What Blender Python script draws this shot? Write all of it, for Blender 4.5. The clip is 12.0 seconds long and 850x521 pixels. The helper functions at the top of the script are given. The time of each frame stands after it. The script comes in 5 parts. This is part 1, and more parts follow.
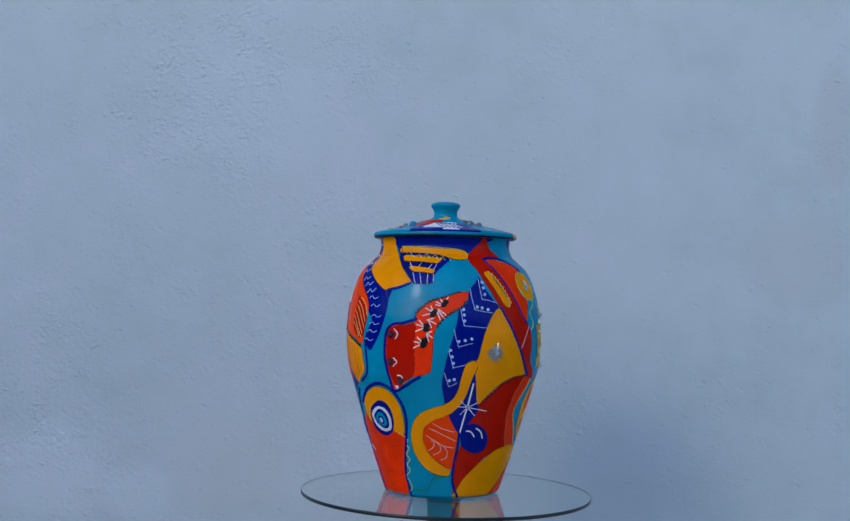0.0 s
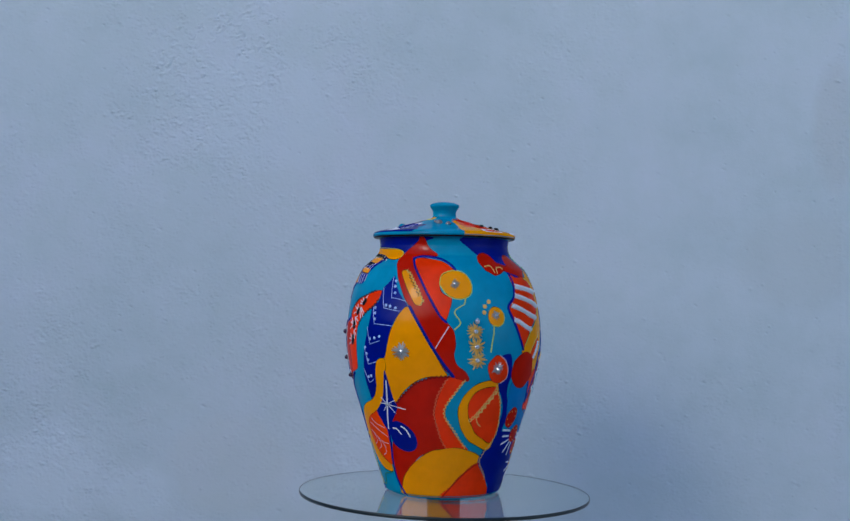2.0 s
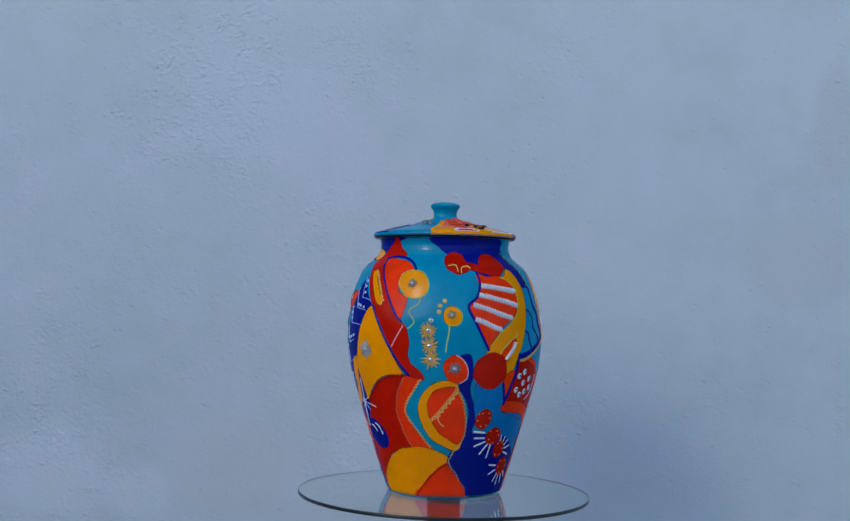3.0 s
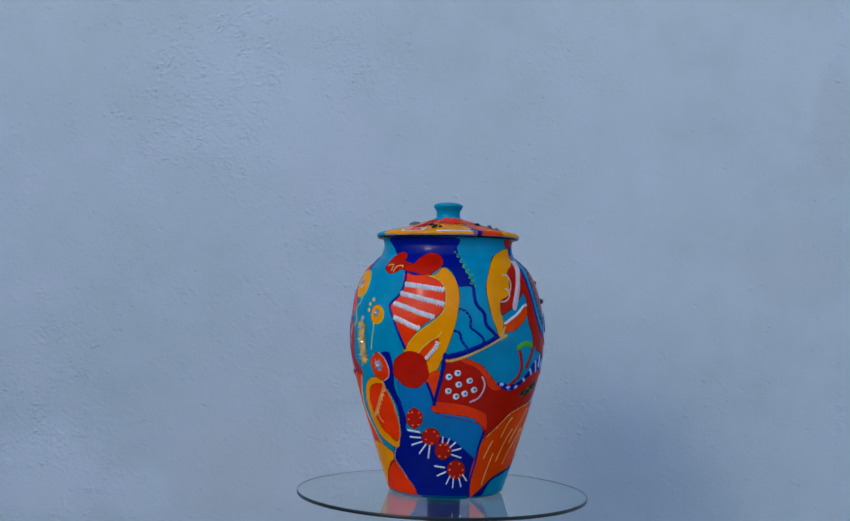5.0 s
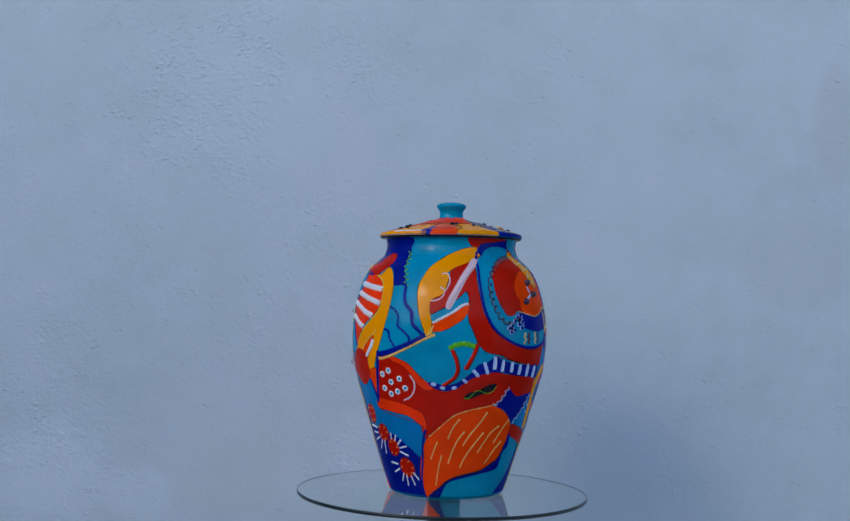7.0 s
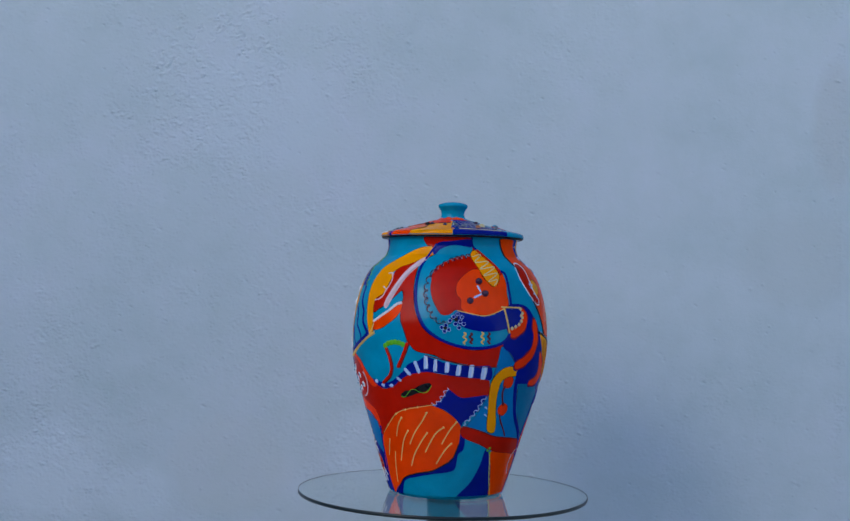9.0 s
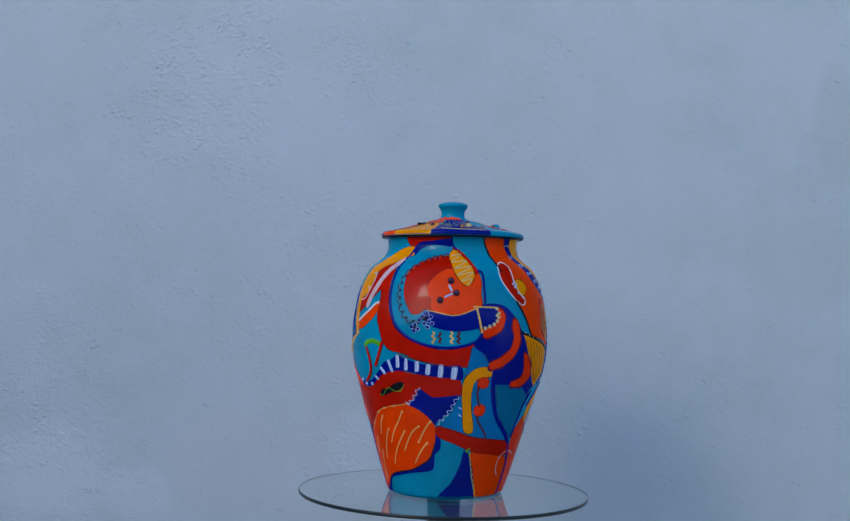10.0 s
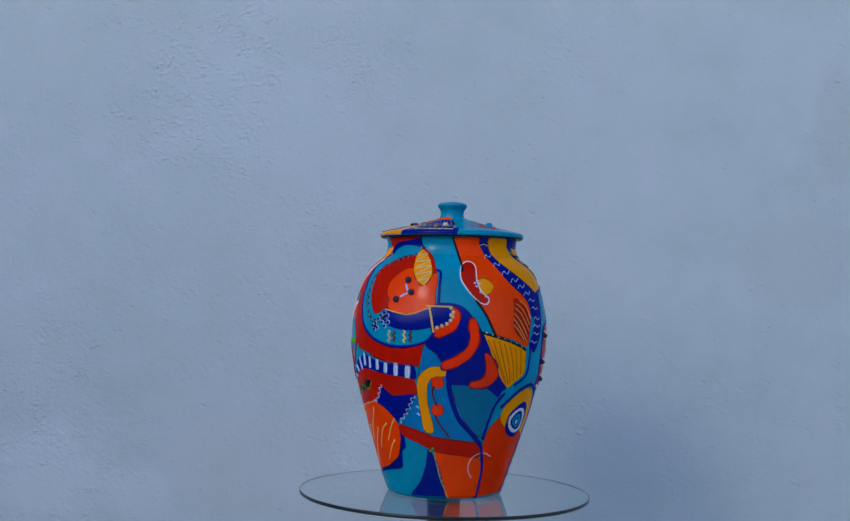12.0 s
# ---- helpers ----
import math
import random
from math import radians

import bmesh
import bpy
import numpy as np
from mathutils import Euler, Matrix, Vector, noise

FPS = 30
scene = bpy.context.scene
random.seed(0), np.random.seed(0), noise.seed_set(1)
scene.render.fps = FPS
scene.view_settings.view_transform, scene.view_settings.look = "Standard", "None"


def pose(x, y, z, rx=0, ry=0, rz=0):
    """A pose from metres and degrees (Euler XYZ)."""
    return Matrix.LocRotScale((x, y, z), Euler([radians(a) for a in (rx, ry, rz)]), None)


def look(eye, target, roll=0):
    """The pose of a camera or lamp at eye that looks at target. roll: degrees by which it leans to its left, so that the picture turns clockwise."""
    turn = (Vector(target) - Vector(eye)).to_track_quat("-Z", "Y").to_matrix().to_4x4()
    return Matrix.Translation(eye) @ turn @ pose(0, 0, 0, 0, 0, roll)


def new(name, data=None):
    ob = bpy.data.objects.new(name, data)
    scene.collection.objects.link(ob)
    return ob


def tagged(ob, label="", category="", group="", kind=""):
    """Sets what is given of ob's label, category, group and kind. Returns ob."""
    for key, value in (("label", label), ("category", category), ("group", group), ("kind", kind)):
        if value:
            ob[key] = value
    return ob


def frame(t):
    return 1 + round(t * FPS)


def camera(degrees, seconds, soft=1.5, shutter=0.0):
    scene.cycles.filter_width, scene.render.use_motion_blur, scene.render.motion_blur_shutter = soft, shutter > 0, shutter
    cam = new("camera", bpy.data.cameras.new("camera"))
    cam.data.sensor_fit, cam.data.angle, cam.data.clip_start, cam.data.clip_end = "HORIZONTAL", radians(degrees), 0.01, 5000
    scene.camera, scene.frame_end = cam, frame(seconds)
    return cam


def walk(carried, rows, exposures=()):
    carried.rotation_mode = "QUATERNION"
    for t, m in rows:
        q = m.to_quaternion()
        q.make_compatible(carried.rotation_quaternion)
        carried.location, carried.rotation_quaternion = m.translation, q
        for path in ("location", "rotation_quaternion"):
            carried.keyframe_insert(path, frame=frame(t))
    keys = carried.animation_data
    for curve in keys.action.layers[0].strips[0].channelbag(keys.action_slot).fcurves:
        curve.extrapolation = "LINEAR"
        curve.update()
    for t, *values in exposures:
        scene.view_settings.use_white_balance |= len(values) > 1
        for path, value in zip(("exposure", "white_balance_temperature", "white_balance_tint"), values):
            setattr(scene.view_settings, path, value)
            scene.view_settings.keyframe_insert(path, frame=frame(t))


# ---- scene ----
from mathutils import geometry

cam = camera(39.39, 12.0, soft=1.45)
H = 0.95                                  # datum: the glass disc's top lies 6 mm over it
EYE = (0.0, -1.65, H + 0.2734)
walk(cam, [(0.0, pose(*EYE, 91.752, 0, 0) @ pose(0, 0, 0, 0, 0, 1.06)),
           (12.0, pose(*EYE, 91.752, 0, 0) @ pose(0, 0, 0, 0, 0, 1.06))],
     exposures=[(0.0, 0.68), (12.0, 0.635)])

# ---- light: open shade under a soft, bluish sky, brighter over the left shoulder ----
world = bpy.data.worlds.new("sky")
scene.world = world
world.use_nodes = True
wt = world.node_tree
sky = wt.nodes.new("ShaderNodeTexSky")
sky.sky_type, sky.sun_disc = "NISHITA", False
sky.sun_elevation, sky.sun_rotation = radians(24), radians(216)
sky.ozone_density, sky.dust_density = 1.6, 0.8
wt.links.new(sky.outputs[0], wt.nodes["Background"].inputs[0])
wt.nodes["Background"].inputs[1].default_value = 0.15

sun = new("sun", bpy.data.lights.new("sun", "SUN"))
sun.data.energy, sun.data.angle, sun.data.color = 0.18, radians(9.0), (1.0, 0.95, 0.89)
sun.matrix_world = look((-0.40 * 5, -0.5 * 5, H + 0.375 * 5), (0, 0, H))

WALL_Y = 0.46                             # the plastered face

# ---- materials ----
def nodes_of(name):
    m = bpy.data.materials.new(name)
    m.use_nodes = True
    nt = m.node_tree
    return m, nt, nt.nodes["Principled BSDF"]


def link(nt, a, b):
    nt.links.new(a, b)


def tex_noise(nt, scale, detail=4, rough=0.55, vec=None):
    n = nt.nodes.new("ShaderNodeTexNoise")
    n.inputs["Scale"].default_value, n.inputs["Detail"].default_value, n.inputs["Roughness"].default_value = scale, detail, rough
    if vec is not None:
        link(nt, vec, n.inputs["Vector"])
    return n


def ramp(nt, source, stops):
    r = nt.nodes.new("ShaderNodeValToRGB")
    while len(r.color_ramp.elements) < len(stops):
        r.color_ramp.elements.new(0.5)
    for e, (p, c) in zip(r.color_ramp.elements, stops):
        e.position, e.color = p, (*c, 1)
    link(nt, source, r.inputs[0])
    return r


def bump(nt, height, strength, distance, normal=None):
    b = nt.nodes.new("ShaderNodeBump")
    b.inputs["Strength"].default_value, b.inputs["Distance"].default_value = strength, distance
    link(nt, height, b.inputs["Height"])
    if normal is not None:
        link(nt, normal, b.inputs["Normal"])
    return b


def math_node(nt, op, a, b):
    n = nt.nodes.new("ShaderNodeMath")
    n.operation = op
    for i, v in enumerate((a, b)):
        if isinstance(v, (int, float)):
            n.inputs[i].default_value = v
        else:
            link(nt, v, n.inputs[i])
    return n.outputs[0]


# darker and paler tints on the plaster: x and z on the wall, half widths, tint, strength
TINTED_SPOTS = [(0.73, 1.54, 0.05, 0.13, (0.435, 0.500, 0.555), 0.55), (0.66, 1.30, 0.12, 0.10, (0.445, 0.525, 0.585), 0.6), (-0.34, 0.92, 0.12, 0.10, (0.49, 0.555, 0.61), 0.4),
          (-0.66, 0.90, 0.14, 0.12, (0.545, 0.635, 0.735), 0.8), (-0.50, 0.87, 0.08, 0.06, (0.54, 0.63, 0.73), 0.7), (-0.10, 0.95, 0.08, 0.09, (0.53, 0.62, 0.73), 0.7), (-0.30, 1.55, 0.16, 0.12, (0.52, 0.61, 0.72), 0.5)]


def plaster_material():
    """Pale blue-white limewash over sandy plaster: uneven tone, tinted spots and a very fine sand grain; the larger
    relief is in the wall itself.
    """
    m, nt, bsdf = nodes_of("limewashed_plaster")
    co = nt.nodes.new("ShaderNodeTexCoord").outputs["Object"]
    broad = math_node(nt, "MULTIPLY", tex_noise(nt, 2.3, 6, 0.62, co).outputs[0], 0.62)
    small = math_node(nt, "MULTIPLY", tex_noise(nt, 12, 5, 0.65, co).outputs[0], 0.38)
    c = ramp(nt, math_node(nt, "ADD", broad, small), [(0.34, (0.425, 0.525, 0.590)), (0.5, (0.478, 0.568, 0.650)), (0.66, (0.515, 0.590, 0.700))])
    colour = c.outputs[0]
    for x, z, rx, rz, tint, amount in TINTED_SPOTS:
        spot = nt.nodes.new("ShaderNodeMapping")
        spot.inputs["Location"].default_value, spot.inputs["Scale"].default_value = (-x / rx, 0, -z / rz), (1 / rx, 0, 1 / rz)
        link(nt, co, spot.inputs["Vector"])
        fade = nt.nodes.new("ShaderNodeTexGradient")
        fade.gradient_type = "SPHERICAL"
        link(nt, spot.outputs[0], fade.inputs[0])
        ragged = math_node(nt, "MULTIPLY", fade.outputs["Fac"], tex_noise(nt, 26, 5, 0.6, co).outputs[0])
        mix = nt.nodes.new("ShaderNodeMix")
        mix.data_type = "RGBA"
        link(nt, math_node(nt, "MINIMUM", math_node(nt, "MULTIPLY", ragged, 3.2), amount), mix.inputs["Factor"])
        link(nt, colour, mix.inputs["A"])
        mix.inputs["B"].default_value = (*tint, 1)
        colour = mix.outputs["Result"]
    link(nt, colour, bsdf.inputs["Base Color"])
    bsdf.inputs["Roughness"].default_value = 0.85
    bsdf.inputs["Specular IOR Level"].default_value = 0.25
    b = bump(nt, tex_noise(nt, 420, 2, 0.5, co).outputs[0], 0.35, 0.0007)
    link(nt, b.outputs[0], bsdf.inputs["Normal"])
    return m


def paint_material(name, colour, rough=0.10, vary=0.14):
    """Brush-laid acrylic under a satin varnish."""
    m, nt, bsdf = nodes_of(name)
    co = nt.nodes.new("ShaderNodeTexCoord").outputs["Object"]
    n = tex_noise(nt, 28, 4, 0.6, co)
    lo = tuple(v * (1 - vary) for v in colour)
    hi = tuple(min(1, v * (1 + vary)) for v in colour)
    link(nt, ramp(nt, n.outputs[0], [(0.3, lo), (0.7, hi)]).outputs[0], bsdf.inputs["Base Color"])
    streak = tex_noise(nt, 90, 3, 0.6, co)
    link(nt, ramp(nt, streak.outputs[0], [(0.3, (rough * 0.7,) * 3), (0.7, (rough * 1.5,) * 3)]).outputs[0], bsdf.inputs["Roughness"])
    facing = nt.nodes.new("ShaderNodeLayerWeight")
    facing.inputs[0].default_value = 0.5
    gloss = ramp(nt, facing.outputs["Facing"], [(0.12, (0.15,) * 3), (0.34, (0.018,) * 3)])
    link(nt, gloss.outputs[0], bsdf.inputs["Specular IOR Level"])
    b = bump(nt, tex_noise(nt, 60, 3, 0.5, co).outputs[0], 0.14, 0.002)
    b = bump(nt, tex_noise(nt, 260, 3, 0.6, co).outputs[0], 0.10, 0.001, b.outputs[0])
    link(nt, b.outputs[0], bsdf.inputs["Normal"])
    return m


def plain_material(name, colour, rough=0.5, metal=0.0):
    m, nt, bsdf = nodes_of(name)
    co = nt.nodes.new("ShaderNodeTexCoord").outputs["Object"]
    n = tex_noise(nt, 40, 3, 0.5, co)
    link(nt, ramp(nt, n.outputs[0], [(0.3, tuple(v * 0.85 for v in colour)), (0.7, colour)]).outputs[0], bsdf.inputs["Base Color"])
    bsdf.inputs["Roughness"].default_value, bsdf.inputs["Metallic"].default_value = rough, metal
    return m


def glass_material():
    m, nt, bsdf = nodes_of("clear_float_glass")
    bsdf.inputs["Base Color"].default_value = (0.88, 0.93, 0.91, 1)
    bsdf.inputs["Roughness"].default_value = 0.0
    bsdf.inputs["Transmission Weight"].default_value = 1.0
    bsdf.inputs["IOR"].default_value = 1.5
    return m


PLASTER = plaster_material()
TEAL = paint_material("turquoise_paint", (0.0, 0.258, 0.445))
DEEP = paint_material("petrol_blue_paint", (0.0, 0.15, 0.31))
AZURE = paint_material("azure_paint", (0.0, 0.170, 0.45))
NAVY = paint_material("ultramarine_paint", (0.0, 0.008, 0.23))
RED = paint_material("crimson_paint", (0.50, 0.008, 0.001))
SCARLET = paint_material("scarlet_paint", (0.90, 0.036, 0.002))
ORANGE = paint_material("orange_paint", (0.95, 0.053, 0.0))
YELLOW = paint_material("golden_yellow_paint", (0.90, 0.310, 0.0), vary=0.08)
EDGE = paint_material("dark_brush_edge_paint", (0.03, 0.008, 0.03))
RUST = paint_material("dark_red_brush_edge_paint", (0.20, 0.006, 0.006))
WASH_RED = paint_material("red_wash", (0.42, 0.010, 0.012))
WASH_VIOLET = paint_material("violet_red_wash", (0.16, 0.008, 0.045))
WASH_BLUE = paint_material("violet_blue_wash", (0.045, 0.007, 0.11))
UMBER = paint_material("umber_brush_edge_paint", (0.09, 0.030, 0.004))
AMBER = paint_material("amber_stripe_paint", (0.62, 0.15, 0.0))
SALMON = paint_material("salmon_relief_paint", (0.72, 0.13, 0.06), 0.4, 0.1)
STRAW = paint_material("straw_relief_paint", (0.62, 0.52, 0.28), 0.4, 0.1)
SLATE = paint_material("slate_grey_relief_paint", (0.16, 0.18, 0.24), 0.35, 0.2)
WHITE = paint_material("white_relief_paint", (0.72, 0.74, 0.80), 0.4, 0.05)
PALE = paint_material("pale_blue_relief_paint", (0.40, 0.55, 0.85), 0.4, 0.05)
PINKISH = paint_material("pale_pink_paint", (0.70, 0.52, 0.58), 0.4, 0.05)
GOLD = paint_material("gold_relief_paint", (0.74, 0.47, 0.13), 0.35, 0.2)
LEMON = paint_material("lemon_relief_paint", (0.55, 0.62, 0.12), 0.4, 0.1)
GREEN = paint_material("green_relief_paint", (0.10, 0.42, 0.02), 0.4, 0.1)
LEAF = paint_material("dark_green_paint", (0.01, 0.20, 0.10), 0.4, 0.1)
INK = paint_material("black_relief_paint", (0.008, 0.008, 0.012), 0.3, 0.1)
MAROON = paint_material("dark_red_line_paint", (0.10, 0.008, 0.012), 0.4, 0.1)
GLASS = glass_material()
GLASS_EDGE = plain_material("dark_green_glass_edge", (0.003, 0.012, 0.016), 0.3)
STEEL = plain_material("brushed_steel", (0.20, 0.23, 0.22), 0.4, 0.7)
PAVING = plain_material("pale_concrete_ground", (0.68, 0.66, 0.62), 0.9)
STONE = plain_material("brown_grey_stucco", (0.25, 0.235, 0.215), 0.9)
SMOKE = plain_material("smoky_crystal", (0.16, 0.19, 0.22), 0.12, 0.5)
CRYSTAL = plain_material("silvered_crystal", (0.75, 0.78, 0.82), 0.12, 0.9)
AMETHYST = plain_material("dark_violet_glass_bead", (0.04, 0.012, 0.05), 0.22)
SILVER = plain_material("silver_relief_paint", (0.50, 0.52, 0.55), 0.3, 0.6)
COPPER = plain_material("copper_bead", (0.45, 0.17, 0.05), 0.3, 0.6)


# ---- building helpers ----
def part(name, bm, material, parent, label=""):
    me = bpy.data.meshes.new(name)
    bm.to_mesh(me)
    bm.free()
    me.materials.append(material)
    for p in me.polygons:
        p.use_smooth = True
    ob = new(name, me)
    ob.parent = parent
    if label:
        ob["label"] = label
    return ob


def lathe(profile, seg):
    """A closed body of revolution from (r, z) pairs; r = 0 at an end closes it."""
    bm = bmesh.new()
    rings = []
    for r, z in profile:
        if r < 1e-6:
            rings.append([bm.verts.new((0, 0, z))])
        else:
            rings.append([bm.verts.new((r * math.cos(2 * math.pi * i / seg), r * math.sin(2 * math.pi * i / seg), z)) for i in range(seg)])
    for a, b in zip(rings, rings[1:]):
        for i in range(seg):
            j = (i + 1) % seg
            if len(a) == 1:
                bm.faces.new((a[0], b[j], b[i]))
            elif len(b) == 1:
                bm.faces.new((a[i], a[j], b[0]))
            else:
                bm.faces.new((a[i], a[j], b[j], b[i]))
    bmesh.ops.recalc_face_normals(bm, faces=bm.faces)
    return bm


def spline(pts, steps, closed=False):
    """Catmull-Rom through the points."""
    p = np.array(pts, float)
    n = len(p)
    out = []
    for i in range(n if closed else n - 1):
        if closed:
            a, b, c, d = p[(i - 1) % n], p[i], p[(i + 1) % n], p[(i + 2) % n]
        else:
            a, b, c, d = p[max(i - 1, 0)], p[i], p[i + 1], p[min(i + 2, n - 1)]
        for k in range(steps):
            t = k / steps
            out.append(0.5 * (2 * b + (c - a) * t + (2 * a - 5 * b + 4 * c - d) * t * t + (3 * b - a - 3 * c + d) * t ** 3))
    if not closed:
        out.append(p[-1])
    return np.array(out)


# ---- the place: whitewashed wall and ground ----
def block(name, x0, x1, y0, y1, z0, z1, material, label, category):
    bm = bmesh.new()
    bmesh.ops.create_cube(bm, size=1)
    for v in bm.verts:
        v.co = ((x0 + x1) / 2 + v.co.x * (x1 - x0), (y0 + y1) / 2 + v.co.y * (y1 - y0), (z0 + z1) / 2 + v.co.z * (z1 - z0))
    ob = part(name, bm, material, None)
    for p in ob.data.polygons:
        p.use_smooth = False
    return tagged(ob, label, category, kind="structure")


# where the plaster was left rough: x and z on the wall, radius in metres, strength
ROUGH_SPOTS = [(-0.38, 1.58, 0.22, 1.0), (-0.14, 1.66, 0.16, 0.8), (-0.66, 0.93, 0.24, 1.0), (-0.70, 1.45, 0.14, 0.4), (-0.13, 0.94, 0.12, 0.8),
               (0.27, 0.99, 0.06, 0.7), (0.56, 0.95, 0.12, 0.45), (0.74, 1.50, 0.09, 0.45), (0.30, 1.72, 0.16, 0.45), (0.70, 1.30, 0.10, 0.4), (-0.55, 1.22, 0.20, 0.28), (-0.24, 1.30, 0.20, 0.55), (-0.20, 1.07, 0.16, 0.6)]


def lattice_noise(x, z, cell, seed):
    """Smooth value noise, -1 to 1."""
    table = np.random.RandomState(seed).uniform(-1, 1, (256, 256))
    u, v = x / cell + 1000.0, z / cell + 1000.0
    i, j = np.floor(u).astype(int), np.floor(v).astype(int)
    f, g = u - i, v - j
    f, g = f * f * (3 - 2 * f), g * g * (3 - 2 * g)
    i0, i1, j0, j1 = i % 256, (i + 1) % 256, j % 256, (j + 1) % 256
    return (table[i0, j0] * (1 - f) + table[i1, j0] * f) * (1 - g) + (table[i0, j1] * (1 - f) + table[i1, j1] * f) * g


def plaster_relief(x, z):
    """How far the plaster stands out from the wall's plane, in metres."""
    mask = np.zeros_like(x)
    wobble = lattice_noise(x, z, 0.11, 3) * 0.5 + lattice_noise(x, z, 0.04, 4) * 0.35
    for cx, cz, r, k in ROUGH_SPOTS:
        mask = np.maximum(mask, k * np.clip(1.3 - np.hypot(x - cx, z - cz) / r + wobble, 0, 1))
    joint = np.exp(-((x - 0.742) / 0.016) ** 2) * np.clip(0.45 + 0.9 * lattice_noise(x, z, 0.035, 24), 0, 1)
    mask = 0.27 + 0.73 * np.maximum(mask, joint)
    h = 0.0011 * lattice_noise(x, z, 0.15, 5) + 0.00045 * lattice_noise(x, z * 1.3, 0.05, 6) + 0.00016 * lattice_noise(x, z * 1.2, 0.02, 7)
    patchy = np.clip(0.8 + 0.55 * lattice_noise(x, z, 0.017, 12) + 0.3 * lattice_noise(x, z, 0.045, 13), 0.15, 1.6)
    mask = mask * np.clip(1.0 - 0.35 * (x - 0.1) / 0.6, np.where(x > 0.70, 0.95, 0.6), 1.2)
    fine = 0.5 * lattice_noise(x * 0.75, z, 0.0036, 9) + 0.5 * lattice_noise(x * 0.85, z, 0.0023, 10) + 0.25 * lattice_noise(x * 0.8, z, 0.0085, 8)
    pits = np.clip(lattice_noise(x * 0.62, z, 0.0034, 14) + 0.35 * lattice_noise(x, z, 0.0019, 15) - 0.42, 0, 0.6)
    h += 0.0010 * mask * patchy * fine - 0.0016 * np.clip(mask - 0.08, 0, 1) * patchy * pits
    rng = np.random.RandomState(11)
    for cx, cz in zip(rng.uniform(-0.8, 0.765, 26000), rng.uniform(0.8, 1.78, 26000)):      # sand grains that the trowel dragged up
        i, j = np.searchsorted(x[:, 0], cx), np.searchsorted(z[0], cz)
        k = mask[i, j] * patchy[i, j]
        if rng.uniform() > 1.15 * k - 0.12:
            continue
        r, long, up = rng.uniform(0.0013, 0.0027), rng.uniform(0.9, 1.7), rng.uniform(0.0003, 0.0009) * (0.45 + 0.8 * k)
        w = slice(max(i - 6, 0), i + 7), slice(max(j - 6, 0), j + 7)
        h[w] += up * np.exp(-(((x[w] - cx) / (r * long)) ** 2 + ((z[w] - cz) / r) ** 2))
    for _ in range(460):                   # single lumps and scratches
        cx, cz = rng.uniform(-0.85, 0.74), rng.uniform(0.78, 1.80)
        r, long, up = rng.uniform(0.0012, 0.0026), rng.uniform(0.9, 1.9), rng.choice([1, -1, -0.8]) * rng.uniform(0.0008, 0.0021)
        i0, i1 = np.searchsorted(x[:, 0], (cx - 0.03, cx + 0.03))
        j0, j1 = np.searchsorted(z[0], (cz - 0.03, cz + 0.03))
        dx, dz = x[i0:i1, j0:j1] - cx, z[i0:i1, j0:j1] - cz
        h[i0:i1, j0:j1] += up * np.exp(-((dx / (r * long)) ** 2 + ((dz + 0.25 * dx) / r) ** 2))
    h -= 0.0016 * np.clip((x - 0.742 - 0.005 * lattice_noise(x, z, 0.03, 22)) / 0.012, 0, 1)      # the coat thins out along a daywork joint
    return h


def plaster_wall(name, x0, x1, z0, z1, thick, label):
    """A wall whose near face carries the plaster's relief, finest in the stretch behind the urn."""
    xs = np.concatenate([np.linspace(x0, -0.80, 12)[:-1], np.arange(-0.80, 0.775, 0.0014), np.linspace(0.78, x1, 10)])
    zs = np.concatenate([np.linspace(z0, 0.80, 6)[:-1], np.arange(0.80, 1.78, 0.0011), np.linspace(1.785, z1, 8)])
    gx, gz = np.meshgrid(xs, zs, indexing="ij")
    nx, nz = gx.shape
    front = np.stack([gx, WALL_Y - plaster_relief(gx, gz), gz], -1).reshape(-1, 3)
    back = np.array([(x, WALL_Y + thick, z) for x in (x0, x1) for z in (z0, z1)])
    i, j = np.meshgrid(np.arange(nx - 1), np.arange(nz - 1), indexing="ij")
    a = (i * nz + j).ravel()
    quads = np.stack([a, a + nz, a + nz + 1, a + 1], 1)
    n = nx * nz
    rims = [[k * nz for k in range(nx)][::-1] + [n, n + 2], [k * nz + nz - 1 for k in range(nx)] + [n + 3, n + 1],
            list(range(nz)) + [n + 1, n], [(nx - 1) * nz + k for k in range(nz)][::-1] + [n + 2, n + 3], [n, n + 1, n + 3, n + 2]]
    loops = np.concatenate([quads.ravel()] + [np.array(r) for r in rims])
    totals = np.concatenate([np.full(len(quads), 4), [len(r) for r in rims]])
    starts = np.concatenate([[0], np.cumsum(totals)[:-1]])
    me = bpy.data.meshes.new(name)
    me.vertices.add(n + 4)
    me.vertices.foreach_set("co", np.concatenate([front, back]).ravel())
    me.loops.add(len(loops))
    me.loops.foreach_set("vertex_index", loops)
    me.polygons.add(len(totals))
    me.polygons.foreach_set("loop_start", starts)
    me.polygons.foreach_set("loop_total", totals)
    me.polygons.foreach_set("use_smooth", np.arange(len(totals)) < len(quads))
    me.update(calc_edges=True)
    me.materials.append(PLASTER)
    return tagged(new(name, me), label, "wall", kind="structure")


